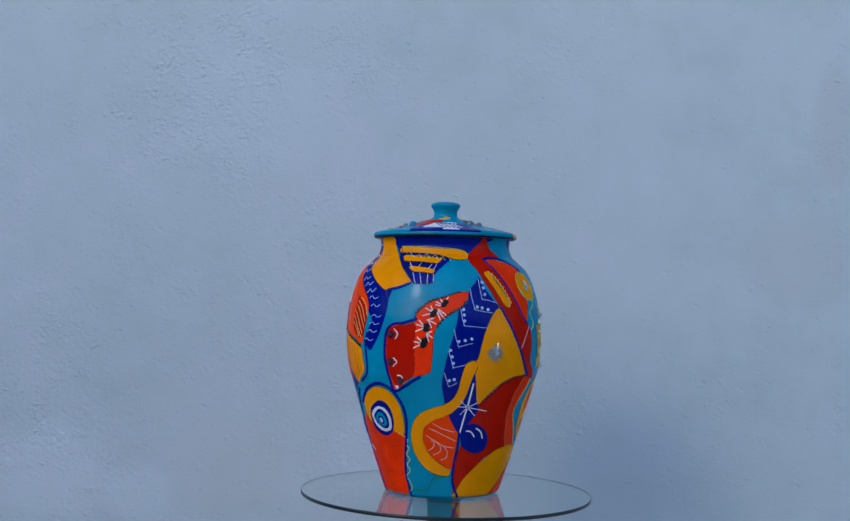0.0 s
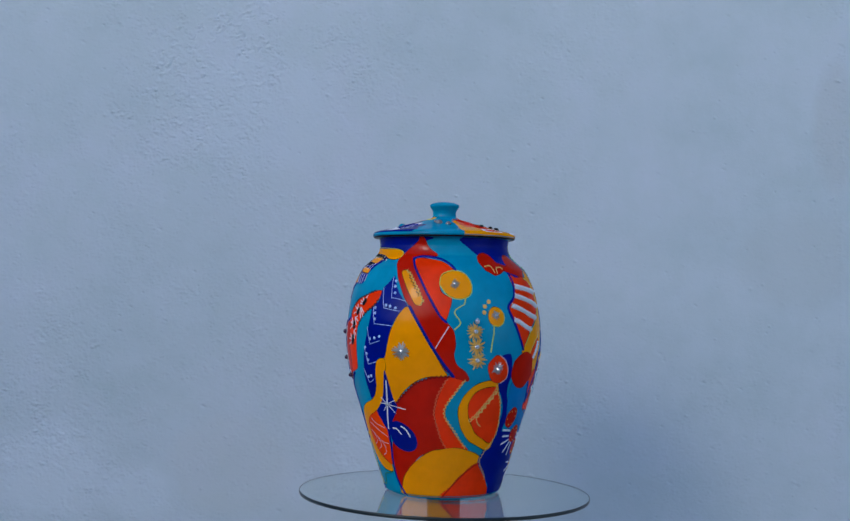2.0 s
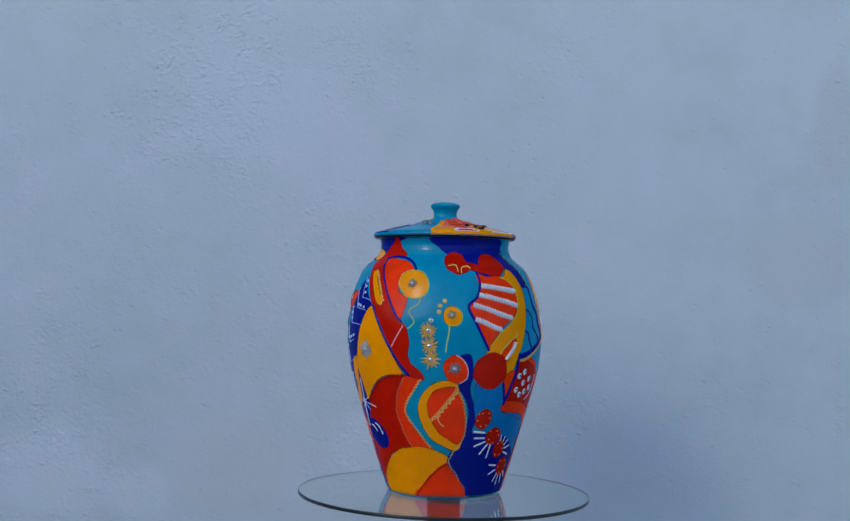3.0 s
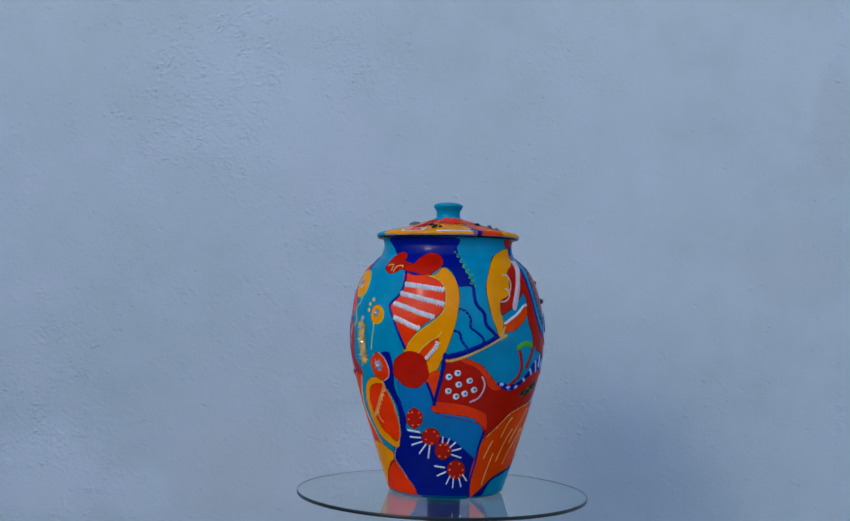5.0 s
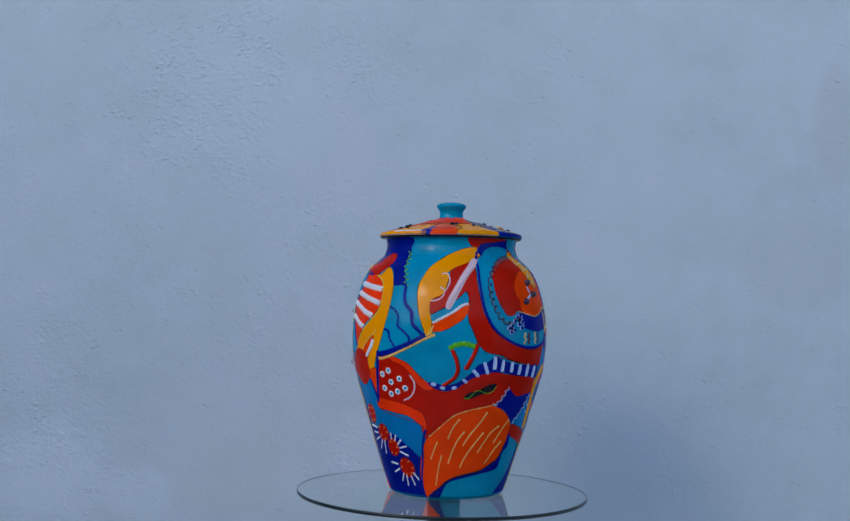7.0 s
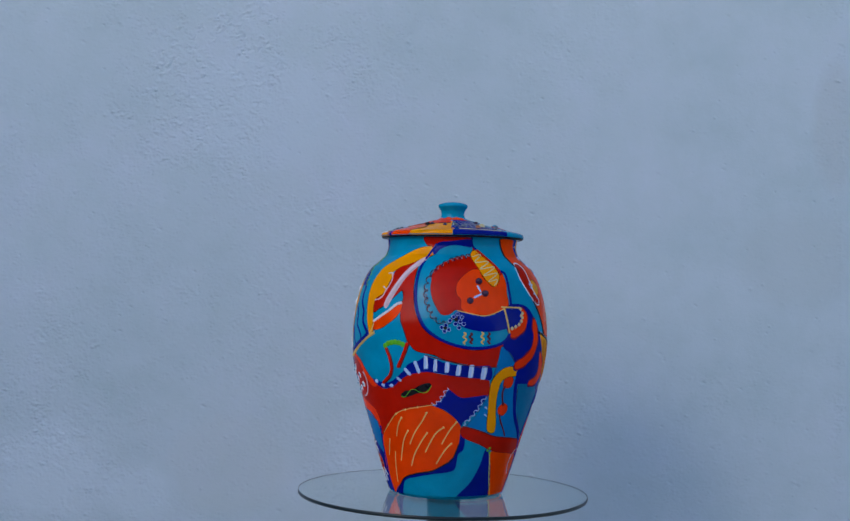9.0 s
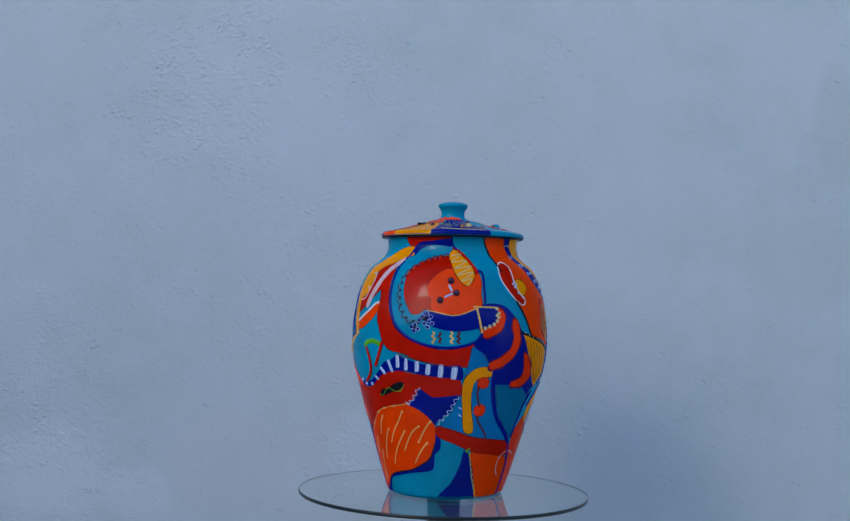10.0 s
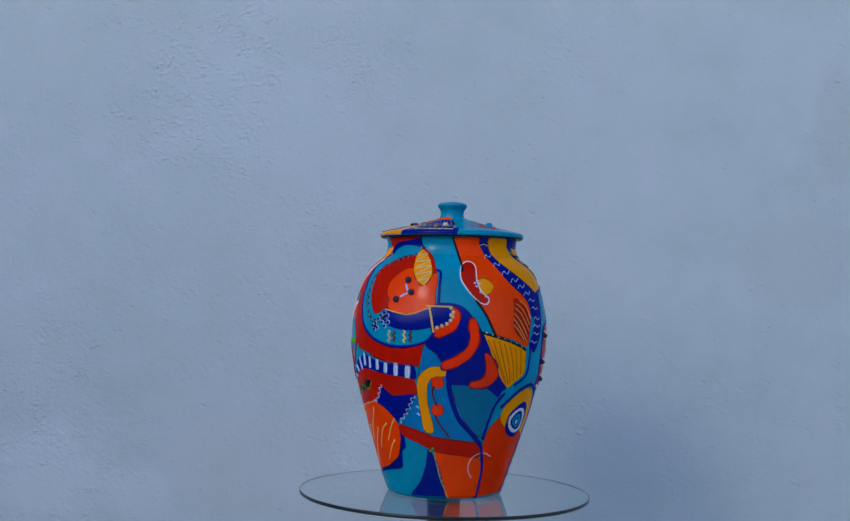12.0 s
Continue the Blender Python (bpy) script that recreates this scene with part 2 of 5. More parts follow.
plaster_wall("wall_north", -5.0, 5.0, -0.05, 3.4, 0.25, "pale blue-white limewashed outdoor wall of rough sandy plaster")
# added out of view: blocks low sky so the plaster dims towards the left
block("wall_west", -3.45, -3.20, -7.0, WALL_Y - 0.01, -0.05, 1.8, STONE, "plain grey-brown wall added out of view to dim the left side", "wall")
# added behind the camera: hides low sky, so the urn's gloss reflects something darker
block("wall_south", -9.0, 9.0, -7.3, -7.0, -0.05, 3.2, STONE, "plain grey-brown wall added behind the camera to darken reflections", "wall")

bm = bmesh.new()
bmesh.ops.create_grid(bm, x_segments=8, y_segments=8, size=400)
tagged(part("ground", bm, PAVING, None), "plain pale concrete ground at the foot of the wall", "ground", kind="structure")

# ---- turntable: glass disc on a slim steel stand ----
AXIS = (0.0318, 0.0)
stand = tagged(new("display_stand"), "slim steel pole stand under the glass turntable", "stand")
stand.location = (*AXIS, 0)
part("pole", lathe([(0, 0.01), (0.023, 0.01), (0.023, H - 0.006), (0.03, H - 0.0045), (0.03, H - 0.0008), (0, H - 0.0008)], 48), STEEL, stand)
part("foot_plate", lathe([(0, 0.0), (0.18, 0.0), (0.18, 0.008), (0.172, 0.012), (0.023, 0.014), (0, 0.014)], 64), STEEL, stand)

disc = tagged(new("glass_turntable"), "round clear glass turntable disc with dark polished edge", "turntable")
R_D, T_D = 0.1993, 0.0044
part("glass_plate", lathe([(0, -T_D), (R_D - 0.0005, -T_D), (R_D - 0.0005, 0.0), (0, 0.0)], 160), GLASS, disc)
for p in disc.children[0].data.polygons:
    p.use_smooth = False
rim = [(R_D - 0.0010, -T_D - 0.0001), (R_D - 0.0004, -T_D - 0.0001), (R_D, -T_D / 2), (R_D - 0.0004, 0.0001), (R_D - 0.0010, 0.0001), (R_D - 0.0010, -T_D - 0.0001)]
part("polished_edge", lathe(rim, 160), GLASS_EDGE, disc, "dark green polished glass edge")

# ---- the urn ----
urn = tagged(new("lidded_urn"), "lidded ceramic urn painted in bright abstract shapes with beads", "urn")

PROFILE = [(0.0732, 0.0068), (0.0772, 0.0090), (0.0796, 0.0120), (0.0918, 0.0483), (0.1034, 0.0857), (0.1150, 0.1231), (0.1258, 0.1605),
           (0.1299, 0.1754), (0.1337, 0.2053), (0.1333, 0.2351), (0.1292, 0.2650), (0.1255, 0.2799), (0.1202, 0.2949),
           (0.1120, 0.3099), (0.1038, 0.3175), (0.0973, 0.3235), (0.0921, 0.3288), (0.0886, 0.3401), (0.0895, 0.3500), (0.0898, 0.3520)]
SKEW = (-0.00287, -0.01267)               # the hand-thrown wall leans a little off its foot
CURVE = spline(PROFILE, 12)
CURVE = CURVE[np.argsort(CURVE[:, 1])]


def jar_r(z):
    return float(np.interp(z, CURVE[:, 1], CURVE[:, 0]))


def on_jar(u, z, lift=0.0):
    """The place and the outward normal on the urn's wall at u degrees round and z metres up."""
    s = (jar_r(z + 0.001) - jar_r(z - 0.001)) / 0.002
    k = 1 / math.hypot(1, s)
    a = radians(u)
    n = Vector((math.cos(a) * k, math.sin(a) * k, -s * k))
    r = jar_r(z)
    return Vector((r * math.cos(a) + SKEW[0] * z, r * math.sin(a) + SKEW[1] * z, z)) + n * lift, n


LID = [(0.0955, 0.3526), (0.0982, 0.3545), (0.0988, 0.3566), (0.0975, 0.3592), (0.0930, 0.3612), (0.0760, 0.3652), (0.0495, 0.3716), (0.0345, 0.3764), (0.0230, 0.3794), (0.0170, 0.3825)]
LID_CURVE = spline(LID, 10)[::-1]
_lip = int(np.argmax(LID_CURVE[:, 0] >= 0.0970))
LID_Q = LID_CURVE[:, 0].copy()            # runs outwards with the radius, then on round the lip
for _i in range(_lip + 1, len(LID_Q)):
    LID_Q[_i] = LID_Q[_i - 1] + float(np.linalg.norm(LID_CURVE[_i] - LID_CURVE[_i - 1]))


def on_lid(u, q, lift=0.0):
    """The same on the lid, q metres out from its middle."""
    def at(v):
        return np.array([np.interp(v, LID_Q, LID_CURVE[:, 0]), np.interp(v, LID_Q, LID_CURVE[:, 1])])
    d = at(q + 0.0006) - at(q - 0.0006)
    d /= max(float(np.linalg.norm(d)), 1e-9)
    r, z = at(q)
    a = radians(u)
    n = Vector((-d[1] * math.cos(a), -d[1] * math.sin(a), d[0]))
    return Vector((r * math.cos(a), r * math.sin(a), z)) + n * lift, n


wall_profile = [(0.0, 0.009), (0.066, 0.009), (0.068, 0.0048), (0.0718, 0.0050)] + [tuple(p) for p in CURVE] + [(0.0890, 0.3526), (0.080, 0.3526), (0.078, 0.34), (0.10, 0.30), (0.12, 0.2), (0.07, 0.016), (0, 0.016)]
bm = lathe(wall_profile, 256)
for v in bm.verts:
    v.co.x, v.co.y = v.co.x + SKEW[0] * v.co.z, v.co.y + SKEW[1] * v.co.z
part("body", bm, TEAL, urn, "glazed turquoise ceramic body")
lid_profile = [(0.0, 0.3526), (0.0930, 0.3526)] + [tuple(p) for p in spline(LID, 8)]
knob = [(0.0162, 0.3850), (0.0160, 0.3880), (0.0167, 0.3918), (0.0186, 0.3948), (0.0199, 0.3970), (0.0204, 0.3985), (0.0196, 0.4005), (0.0152, 0.4027), (0.0084, 0.4039), (0.0, 0.4043)]
lid = part("lid", lathe(lid_profile + [(0.016, 0.3835), (0, 0.3835)], 192), TEAL, urn, "low conical lid with a rolled rim")
lid.location = (SKEW[0] * 0.356, SKEW[1] * 0.356, 0)
# black ring standing in for the shaded gap below the lid's rim
rim_foot = lathe([(0.0930, 0.3522), (0.0960, 0.3521), (0.0975, 0.3527), (0.0985, 0.3539), (0.0977, 0.3541), (0.0930, 0.3530), (0.0930, 0.3522)], 192)
part("rim_foot", rim_foot, INK, lid, "black ring that paints the shade line under the lid's rim")
part("knob", lathe([(0.0176, 0.3805), (0.0167, 0.3830)] + [tuple(p) for p in spline(knob, 5)], 64), TEAL, lid)

# ---- painted decoration: u in degrees round the urn, z in millimetres up ----
BASE_LIFT, STEP_LIFT = 0.00020, 0.00004
SPREAD = 0.12                              # metres per radian in the flat layout


def flat(pts):
    return np.array([(radians(u) * SPREAD, z * 0.001) for u, z in pts])


def inside(pts, poly):
    x, y = pts[:, 0], pts[:, 1]
    hit = np.zeros(len(pts), bool)
    for (x1, y1), (x2, y2) in zip(poly, np.roll(poly, 1, axis=0)):
        if y1 != y2:
            hit ^= ((y1 > y) != (y2 > y)) & (x < (x2 - x1) * (y - y1) / (y2 - y1) + x1)
    return hit


def sheet(name, outline, lift, place, material, parent, grid=0.0016):
    """A thin coat of paint inside a closed outline of the flat layout."""
    lo, hi = outline.min(0), outline.max(0)
    gx, gy = np.meshgrid(np.arange(lo[0], hi[0], grid), np.arange(lo[1], hi[1], grid))
    inner = np.stack([gx.ravel(), gy.ravel()], 1)
    if len(inner):
        inner = inner[inside(inner, outline)]
    if len(inner):
        near = np.min(np.linalg.norm(inner[:, None] - outline[None], axis=2), axis=1)
        inner = inner[near > grid * 0.35]
    n = len(outline)
    verts = [Vector(p) for p in outline] + [Vector(p) for p in inner]
    co, _, faces, _, _, _ = geometry.delaunay_2d_cdt(verts, [(i, (i + 1) % n) for i in range(n)], [list(range(n))], 1, 1e-7)
    pts, normals = [], []
    for c in co:
        p, nrm = place(c, lift)
        pts.append(p)
        normals.append(nrm)
    me = bpy.data.meshes.new(name)
    me.from_pydata(pts, [], faces)
    flip = [p for p in me.polygons if p.normal.dot(normals[p.vertices[0]]) < 0]
    if flip:
        bad = {p.index for p in flip}
        me.clear_geometry()
        me.from_pydata(pts, [], [list(reversed(q)) if i in bad else q for i, q in enumerate(faces)])
    for p in me.polygons:
        p.use_smooth = True
    me.normals_split_custom_set_from_vertices(normals)
    me.materials.append(material)
    ob = new(name, me)
    ob.parent = parent
    return ob


def jar_place(c, lift):
    return on_jar(math.degrees(c[0] / SPREAD), min(max(c[1], 0.0070), 0.3518), lift)


def smooth_outline(pts):
    p = spline(flat(pts), 5, closed=True)
    keep = np.linalg.norm(p - np.roll(p, 1, axis=0), axis=1) > 0.0001
    return p[keep]


def grown(p, by):
    """The outline moved outwards."""
    area = np.sum(p[:, 0] * np.roll(p[:, 1], -1) - np.roll(p[:, 0], -1) * p[:, 1])
    d = np.roll(p, -1, axis=0) - np.roll(p, 1, axis=0)
    d /= np.maximum(np.linalg.norm(d, axis=1), 1e-9)[:, None]
    side = np.stack([d[:, 1], -d[:, 0]], 1) * (1 if area > 0 else -1)
    k = np.arange(len(p))
    wave = 0.75 + 0.3 * np.sin(k * 0.9) + 0.25 * np.sin(k * 0.37 + p[0, 0] * 90)
    return p + side * (by * wave)[:, None]


def brushed_edge(outline, width, lift, material):
    """A narrow strip that runs round a patch."""
    outer = grown(outline, width)
    n = len(outline)
    inner = [jar_place(c, lift - 0.00001) for c in outline]
    rim = [jar_place(c, lift - 0.00003) for c in outer]
    me = bpy.data.meshes.new("brushed_edge")
    me.from_pydata([p for p, _ in inner + rim], [], [(i, (i + 1) % n, n + (i + 1) % n, n + i) for i in range(n)])
    for p in me.polygons:
        p.use_smooth = True
    me.normals_split_custom_set_from_vertices([v for _, v in inner + rim])
    me.materials.append(material)
    ob = new("brushed_edge", me)
    ob.parent = urn


def patch(material, level, pts, soft=False):
    """A flat of colour with the thin dark edge that the brush left round it; soft: the wet paint ran into the blue beneath."""
    outline = smooth_outline(pts)
    lift = BASE_LIFT + STEP_LIFT * level
    if material in (RED, SCARLET, ORANGE, YELLOW, AZURE, DEEP):
        edge = {YELLOW: UMBER, RED: RUST, SCARLET: RUST, ORANGE: RUST}.get(material, EDGE)
        if soft:
            for width, wash in ((0.0030, WASH_BLUE), (0.0020, WASH_VIOLET), (0.0011, WASH_RED)):
                brushed_edge(outline, width, lift + 0.00003 - width * 0.006, wash)
        else:
            brushed_edge(outline, 0.0009, lift, edge)
    sheet("painted_patch", outline, lift, jar_place, material, urn)


def ridge(name, path, width, height, place, material, parent):
    """A bead of relief paint along a path of the flat layout, rounded at both ends."""
    w = width * 0.0005
    d = np.gradient(path, axis=0)
    d /= np.maximum(np.linalg.norm(d, axis=1), 1e-9)[:, None]
    side = np.stack([-d[:, 1], d[:, 0]], 1)
    rows = [(path[0] - d[0] * w * 0.7, side[0], 0.45)] + [(p, s, 1.0) for p, s in zip(path, side)] + [(path[-1] + d[-1] * w * 0.7, side[-1], 0.45)]
    bm = bmesh.new()
    prev = None
    for i, (c, s, k) in enumerate(rows):
        k *= 1 + 0.10 * math.sin(i * 1.7 + path[0][0] * 900)
        ring = []
        for a, h in ((-1, 0.0), (-0.8, 0.62), (-0.35, 0.95), (0.35, 0.95), (0.8, 0.62), (1, 0.0)):
            q = c + s * (a * w * k)
            ring.append(bm.verts.new(place(q, 0.00004 + h * (0.00042 + height * k))[0]))
        if prev:
            for a in range(5):
                bm.faces.new((prev[a], prev[a + 1], ring[a + 1], ring[a]))
        prev = ring
    bm.normal_update()
    mid = bm.faces[len(bm.faces) // 2] if bm.faces.ensure_lookup_table() is None else None
    _, n = place(path[len(path) // 2], 0)
    if mid.normal.dot(n) < 0:
        for fc in bm.faces:
            fc.normal_flip()
    return part(name, bm, material, parent)


def dense(path, gap=0.0012):
    seg = np.linalg.norm(np.diff(path, axis=0), axis=1)
    s = np.concatenate([[0], np.cumsum(seg)])
    q = np.linspace(0, s[-1], max(3, int(s[-1] / gap)))
    return np.stack([np.interp(q, s, path[:, 0]), np.interp(q, s, path[:, 1])], 1)


def stroke(material, width, pts, name="painted_line"):
    path = dense(spline(flat(pts), 6))
    ridge(name, path, width, min(0.0006, width * 0.00016), jar_place, material, urn)


def zigzag(material, width, pts, swing=1.6):
    path = dense(spline(flat(pts), 6), 0.0006)
    d = np.gradient(path, axis=0)
    d /= np.linalg.norm(d, axis=1)[:, None]
    side = np.stack([-d[:, 1], d[:, 0]], 1)
    wave = np.sin(np.arange(len(path)) * 0.0006 / max(0.0052, swing * 0.0028) * 2 * math.pi)
    ridge("zigzag_line", path + side * (wave * swing * 0.0007)[:, None], width, 0.0004, jar_place, material, urn)


def fluffy(material, width, pts):
    """A thick dabbed band of relief paint, ruffled along its edges."""
    path = dense(spline(flat(pts), 6), 0.0007)
    d = np.gradient(path, axis=0)
    d /= np.linalg.norm(d, axis=1)[:, None]
    side = np.stack([-d[:, 1], d[:, 0]], 1)
    w, tall = width * 0.0005, min(0.0019, width * 0.00035)
    bm = bmesh.new()
    prev = None
    for i, (c, s) in enumerate(zip(path, side)):
        end = 0.5 if i in (0, len(path) - 1) else 1.0
        k1 = end * (1 + 0.30 * math.sin(i * 1.2 + 0.4) + 0.16 * random.uniform(-1, 1))
        k2 = end * (1 + 0.22 * math.sin(i * 1.1) + 0.16 * random.uniform(-1, 1))
        ring = [bm.verts.new(jar_place(c + s * (a * w * (k1 if a < 0 else k2)), 0.00004 + h * tall * (1 + 0.6 * math.sin(i * 1.15 + a * 2)))[0])
                for a, h in ((-1, 0), (-0.75, 0.7), (-0.25, 1), (0.25, 0.95), (0.75, 0.7), (1, 0))]
        if prev:
            for a in range(5):
                bm.faces.new((prev[a], prev[a + 1], ring[a + 1], ring[a]))
        prev = ring
    bmesh.ops.recalc_face_normals(bm, faces=bm.faces)
    part("ruffled_band", bm, material, urn)


def scallop(material, width, pts, loop=2.3, turn=360):
    """A line of small curls side by side, like a looped cord; turn below 360 leaves them open on one side."""
    path = dense(spline(flat(pts), 6), loop * 0.0021)
    d = np.gradient(path, axis=0)
    for c, (dx, dy) in zip(path, d):
        a0 = math.atan2(dy, dx) - radians(90 + turn / 2)
        ring = np.array([c + loop * 0.001 * np.array([math.cos(a), math.sin(a)]) for a in np.linspace(a0, a0 + radians(turn), 15)])
        ridge("curl", ring, width, 0.0004, jar_place, material, urn)


def leaflets(material, width, pts):
    path = dense(spline(flat(pts), 6), 0.0034)
    for i, c in enumerate(path):
        s = 1 if i % 2 else -0.6
        tip = c + np.array([0.0042 * s, 0.0012])
        ridge("leaflet", np.stack([c, (c + tip) / 2, tip]), 1.8, 0.0005, jar_place, material, urn)


def dome_mesh(name, radius, height, material, rings=4, seg=12):
    bm = bmesh.new()
    prof = [(radius * math.cos(a), height * math.sin(a)) for a in np.linspace(0, math.pi / 2, rings + 1)[:-1]]
    loops = [[bm.verts.new((r * math.cos(2 * math.pi * i / seg), r * math.sin(2 * math.pi * i / seg), z)) for i in range(seg)] for r, z in prof]
    top = bm.verts.new((0, 0, height))
    for a, b in zip(loops, loops[1:]):
        for i in range(seg):
            bm.faces.new((a[i], a[(i + 1) % seg], b[(i + 1) % seg], b[i]))
    for i in range(seg):
        bm.faces.new((loops[-1][i], loops[-1][(i + 1) % seg], top))
    me = bpy.data.meshes.new(name)
    bm.to_mesh(me)
    bm.free()
    for p in me.polygons:
        p.use_smooth = True
    me.materials.append(material)
    return me


def seat(name, me, where, parent, turn=0.0):
    p, n = where
    ob = new(name, me)
    ob.parent = parent
    ob.matrix_basis = Matrix.Translation(p) @ n.to_track_quat("Z", "Y").to_matrix().to_4x4() @ Matrix.Rotation(turn, 4, "Z")
    return ob


def dots(material, size, pts, lift=0.45):
    r = size * 0.0005
    me = dome_mesh("paint_dot", r, min(0.0004 + r * 0.55, 0.0013), material)
    for u, z in pts:
        seat("paint_dot", me, on_jar(u, z * 0.001, 0.0001 + lift * 0.0004), urn)


def faceted(name, r, height, material):
    """A cut stone: a girdle, a sloping crown and a flat table."""
    bm = bmesh.new()
    n = 8
    rows = [(r, 0.0, 0), (r, height * 0.35, 0), (r * 0.62, height * 0.9, 0.5), (r * 0.34, height, 0.5)]
    loops = [[bm.verts.new((q * math.cos(2 * math.pi * (i + o) / n), q * math.sin(2 * math.pi * (i + o) / n), z)) for i in range(n)] for q, z, o in rows]
    for a, b in zip(loops, loops[1:]):
        for i in range(n):
            bm.faces.new((a[i], a[(i + 1) % n], b[(i + 1) % n], b[i]))
    bm.faces.new(loops[-1])
    me = bpy.data.meshes.new(name)
    bm.to_mesh(me)
    bm.free()
    me.materials.append(material)
    return me


def beads(material, size, pts):
    r = size * 0.0005
    if material is CRYSTAL:
        me = faceted("rhinestone", r, r * 0.9, material)
    else:
        me = dome_mesh("glass_bead", r, r * 1.3, material, 6, 16)
    for u, z in pts:
        seat(me.name.split(".")[0], me, on_jar(u, z * 0.001, 0.0005), urn, random.uniform(0, 3))


def star_mesh(r, material, count=20):
    """Short ridges of relief paint drawn out from a middle blob."""
    bm = bmesh.new()
    for i in range(count):
        a = 2 * math.pi * i / count + random.uniform(-0.12, 0.12)
        q = r * random.uniform(0.7, 1.15)
        x, y = math.cos(a), math.sin(a)
        prev = None
        for f, w, h in ((0.05, 0.10, 0.16), (0.35, 0.10, 0.16), (0.75, 0.075, 0.10), (1.0, 0.03, 0.03)):
            row = [bm.verts.new((x * q * f - y * w * r * e, y * q * f + x * w * r * e, (h * r + 0.0003) * k)) for e, k in ((-1, 0), (0, 1), (1, 0))]
            if prev:
                for j in (0, 1):
                    bm.faces.new((prev[j], row[j], row[j + 1], prev[j + 1]))
            prev = row
    bmesh.ops.recalc_face_normals(bm, faces=bm.faces)
    for f in bm.faces:
        if f.normal.z < 0:
            f.normal_flip()
    me = bpy.data.meshes.new("starburst")
    bm.to_mesh(me)
    bm.free()
    me.materials.append(material)
    return me


def starburst(material, size, pts):
    for u, z in pts:
        me = star_mesh(size * 0.001, material)
        seat("starburst", me, on_jar(u, z * 0.001, 0.00045), urn)
        seat("paint_dot", dome_mesh("paint_dot", size * 0.00042, 0.0012, material), on_jar(u, z * 0.001, 0.0003), urn)
        if material is SILVER and size < 10:
            seat("rhinestone", faceted("rhinestone", size * 0.00035, size * 0.0004, CRYSTAL), on_jar(u, z * 0.001, 0.001), urn)


patch(NAVY, 0, [(-139.3, 351.8), (-137.1, 339.7), (-129.2, 324.8), (-118, 306.4), (-111.2, 290.9), (-105.8, 288.2), (-98.5, 289.9), (-96.9, 301.2), (-92.9, 310.6), (-85.9, 321.7), (-75.9, 327.2), (-69.3, 331.9), (-59.7, 341), (-51.9, 345.8), (-51.8, 351.8)])
patch(YELLOW, 1, [(-131.2, 337.3), (-130, 330.7), (-111.9, 329.9), (-95.7, 327.2), (-83, 321.8), (-74.5, 322.2), (-72.1, 328.1), (-75.4, 333.7), (-86.9, 335.5), (-105.3, 336.5), (-120.4, 337.9)])
patch(YELLOW, 1, [(-125.2, 325.5), (-121.4, 318.8), (-109.2, 318.2), (-98.9, 316.2), (-95.8, 316.3), (-93.3, 321.4), (-94.6, 323.6), (-104, 324.1), (-115.6, 325.5)])
patch(YELLOW, 1, [(-115.4, 311.5), (-111.6, 305.1), (-103.4, 303.8), (-98.7, 302.6), (-97.5, 306.8), (-100.1, 308.9), (-107.8, 310.9)])
stroke(WHITE, 0.85, [(-120.3, 329.2), (-115.2, 324)])
stroke(WHITE, 0.85, [(-113.3, 329.2), (-109.1, 323.3)])
stroke(WHITE, 0.85, [(-106.1, 328.5), (-102.5, 322.7)])
stroke(WHITE, 0.85, [(-99.2, 327.2), (-96.1, 321.4)])
stroke(WHITE, 0.85, [(-93, 325.9), (-90.8, 320.1)])
stroke(WHITE, 0.85, [(-87.9, 323.8), (-86.4, 319.5)])
stroke(WHITE, 0.85, [(-116.5, 316.6), (-113, 310.1)])
stroke(WHITE, 0.85, [(-107.7, 316.7), (-108.7, 310.1)])
stroke(WHITE, 0.85, [(-99.9, 314.7), (-101.9, 308.1)])
stroke(WHITE, 0.85, [(-96.5, 315.5), (-97.9, 307.6)])
stroke(WHITE, 0.85, [(-111.8, 303.6), (-109, 290.2)])
stroke(WHITE, 0.85, [(-106.9, 303), (-105.2, 289)])
stroke(WHITE, 0.85, [(-101.8, 301.8), (-101.5, 289.1)])
stroke(WHITE, 0.85, [(-97.9, 301.2), (-97.9, 292)])
stroke(LEMON, 0.9, [(-131, 338.6), (-115, 338.2), (-96, 337), (-80, 335), (-73, 331), (-73, 324)])
zigzag(INK, 1.5, [(-127, 328.8), (-112, 327.6), (-97, 325.2), (-87, 321.2)], 2.4)
zigzag(INK, 1.5, [(-120, 316.8), (-109, 316.2), (-99, 314.2)], 2.4)
stroke(INK, 1.6, [(-131.5, 337.5), (-127.5, 328), (-122, 317), (-116, 306), (-112, 298)])
stroke(LEMON, 0.8, [(-124, 326.4), (-110, 325.6), (-96, 324), (-92.6, 321)])
patch(NAVY, 0, [(-173.7, 351.3), (-171.5, 335.7), (-167.1, 319.2), (-163.5, 305.1), (-157.1, 291.2), (-149.9, 277.4), (-144, 261.2), (-136.5, 241.9), (-138.3, 231.2), (-141.5, 214.5), (-137, 200.8), (-130.8, 217.6), (-127.5, 235.5), (-125.4, 253.1), (-124.9, 269.3), (-123.9, 282.8), (-130.3, 300.5), (-137, 310.1), (-140.7, 325.9), (-150.7, 342), (-153.6, 351.8)])
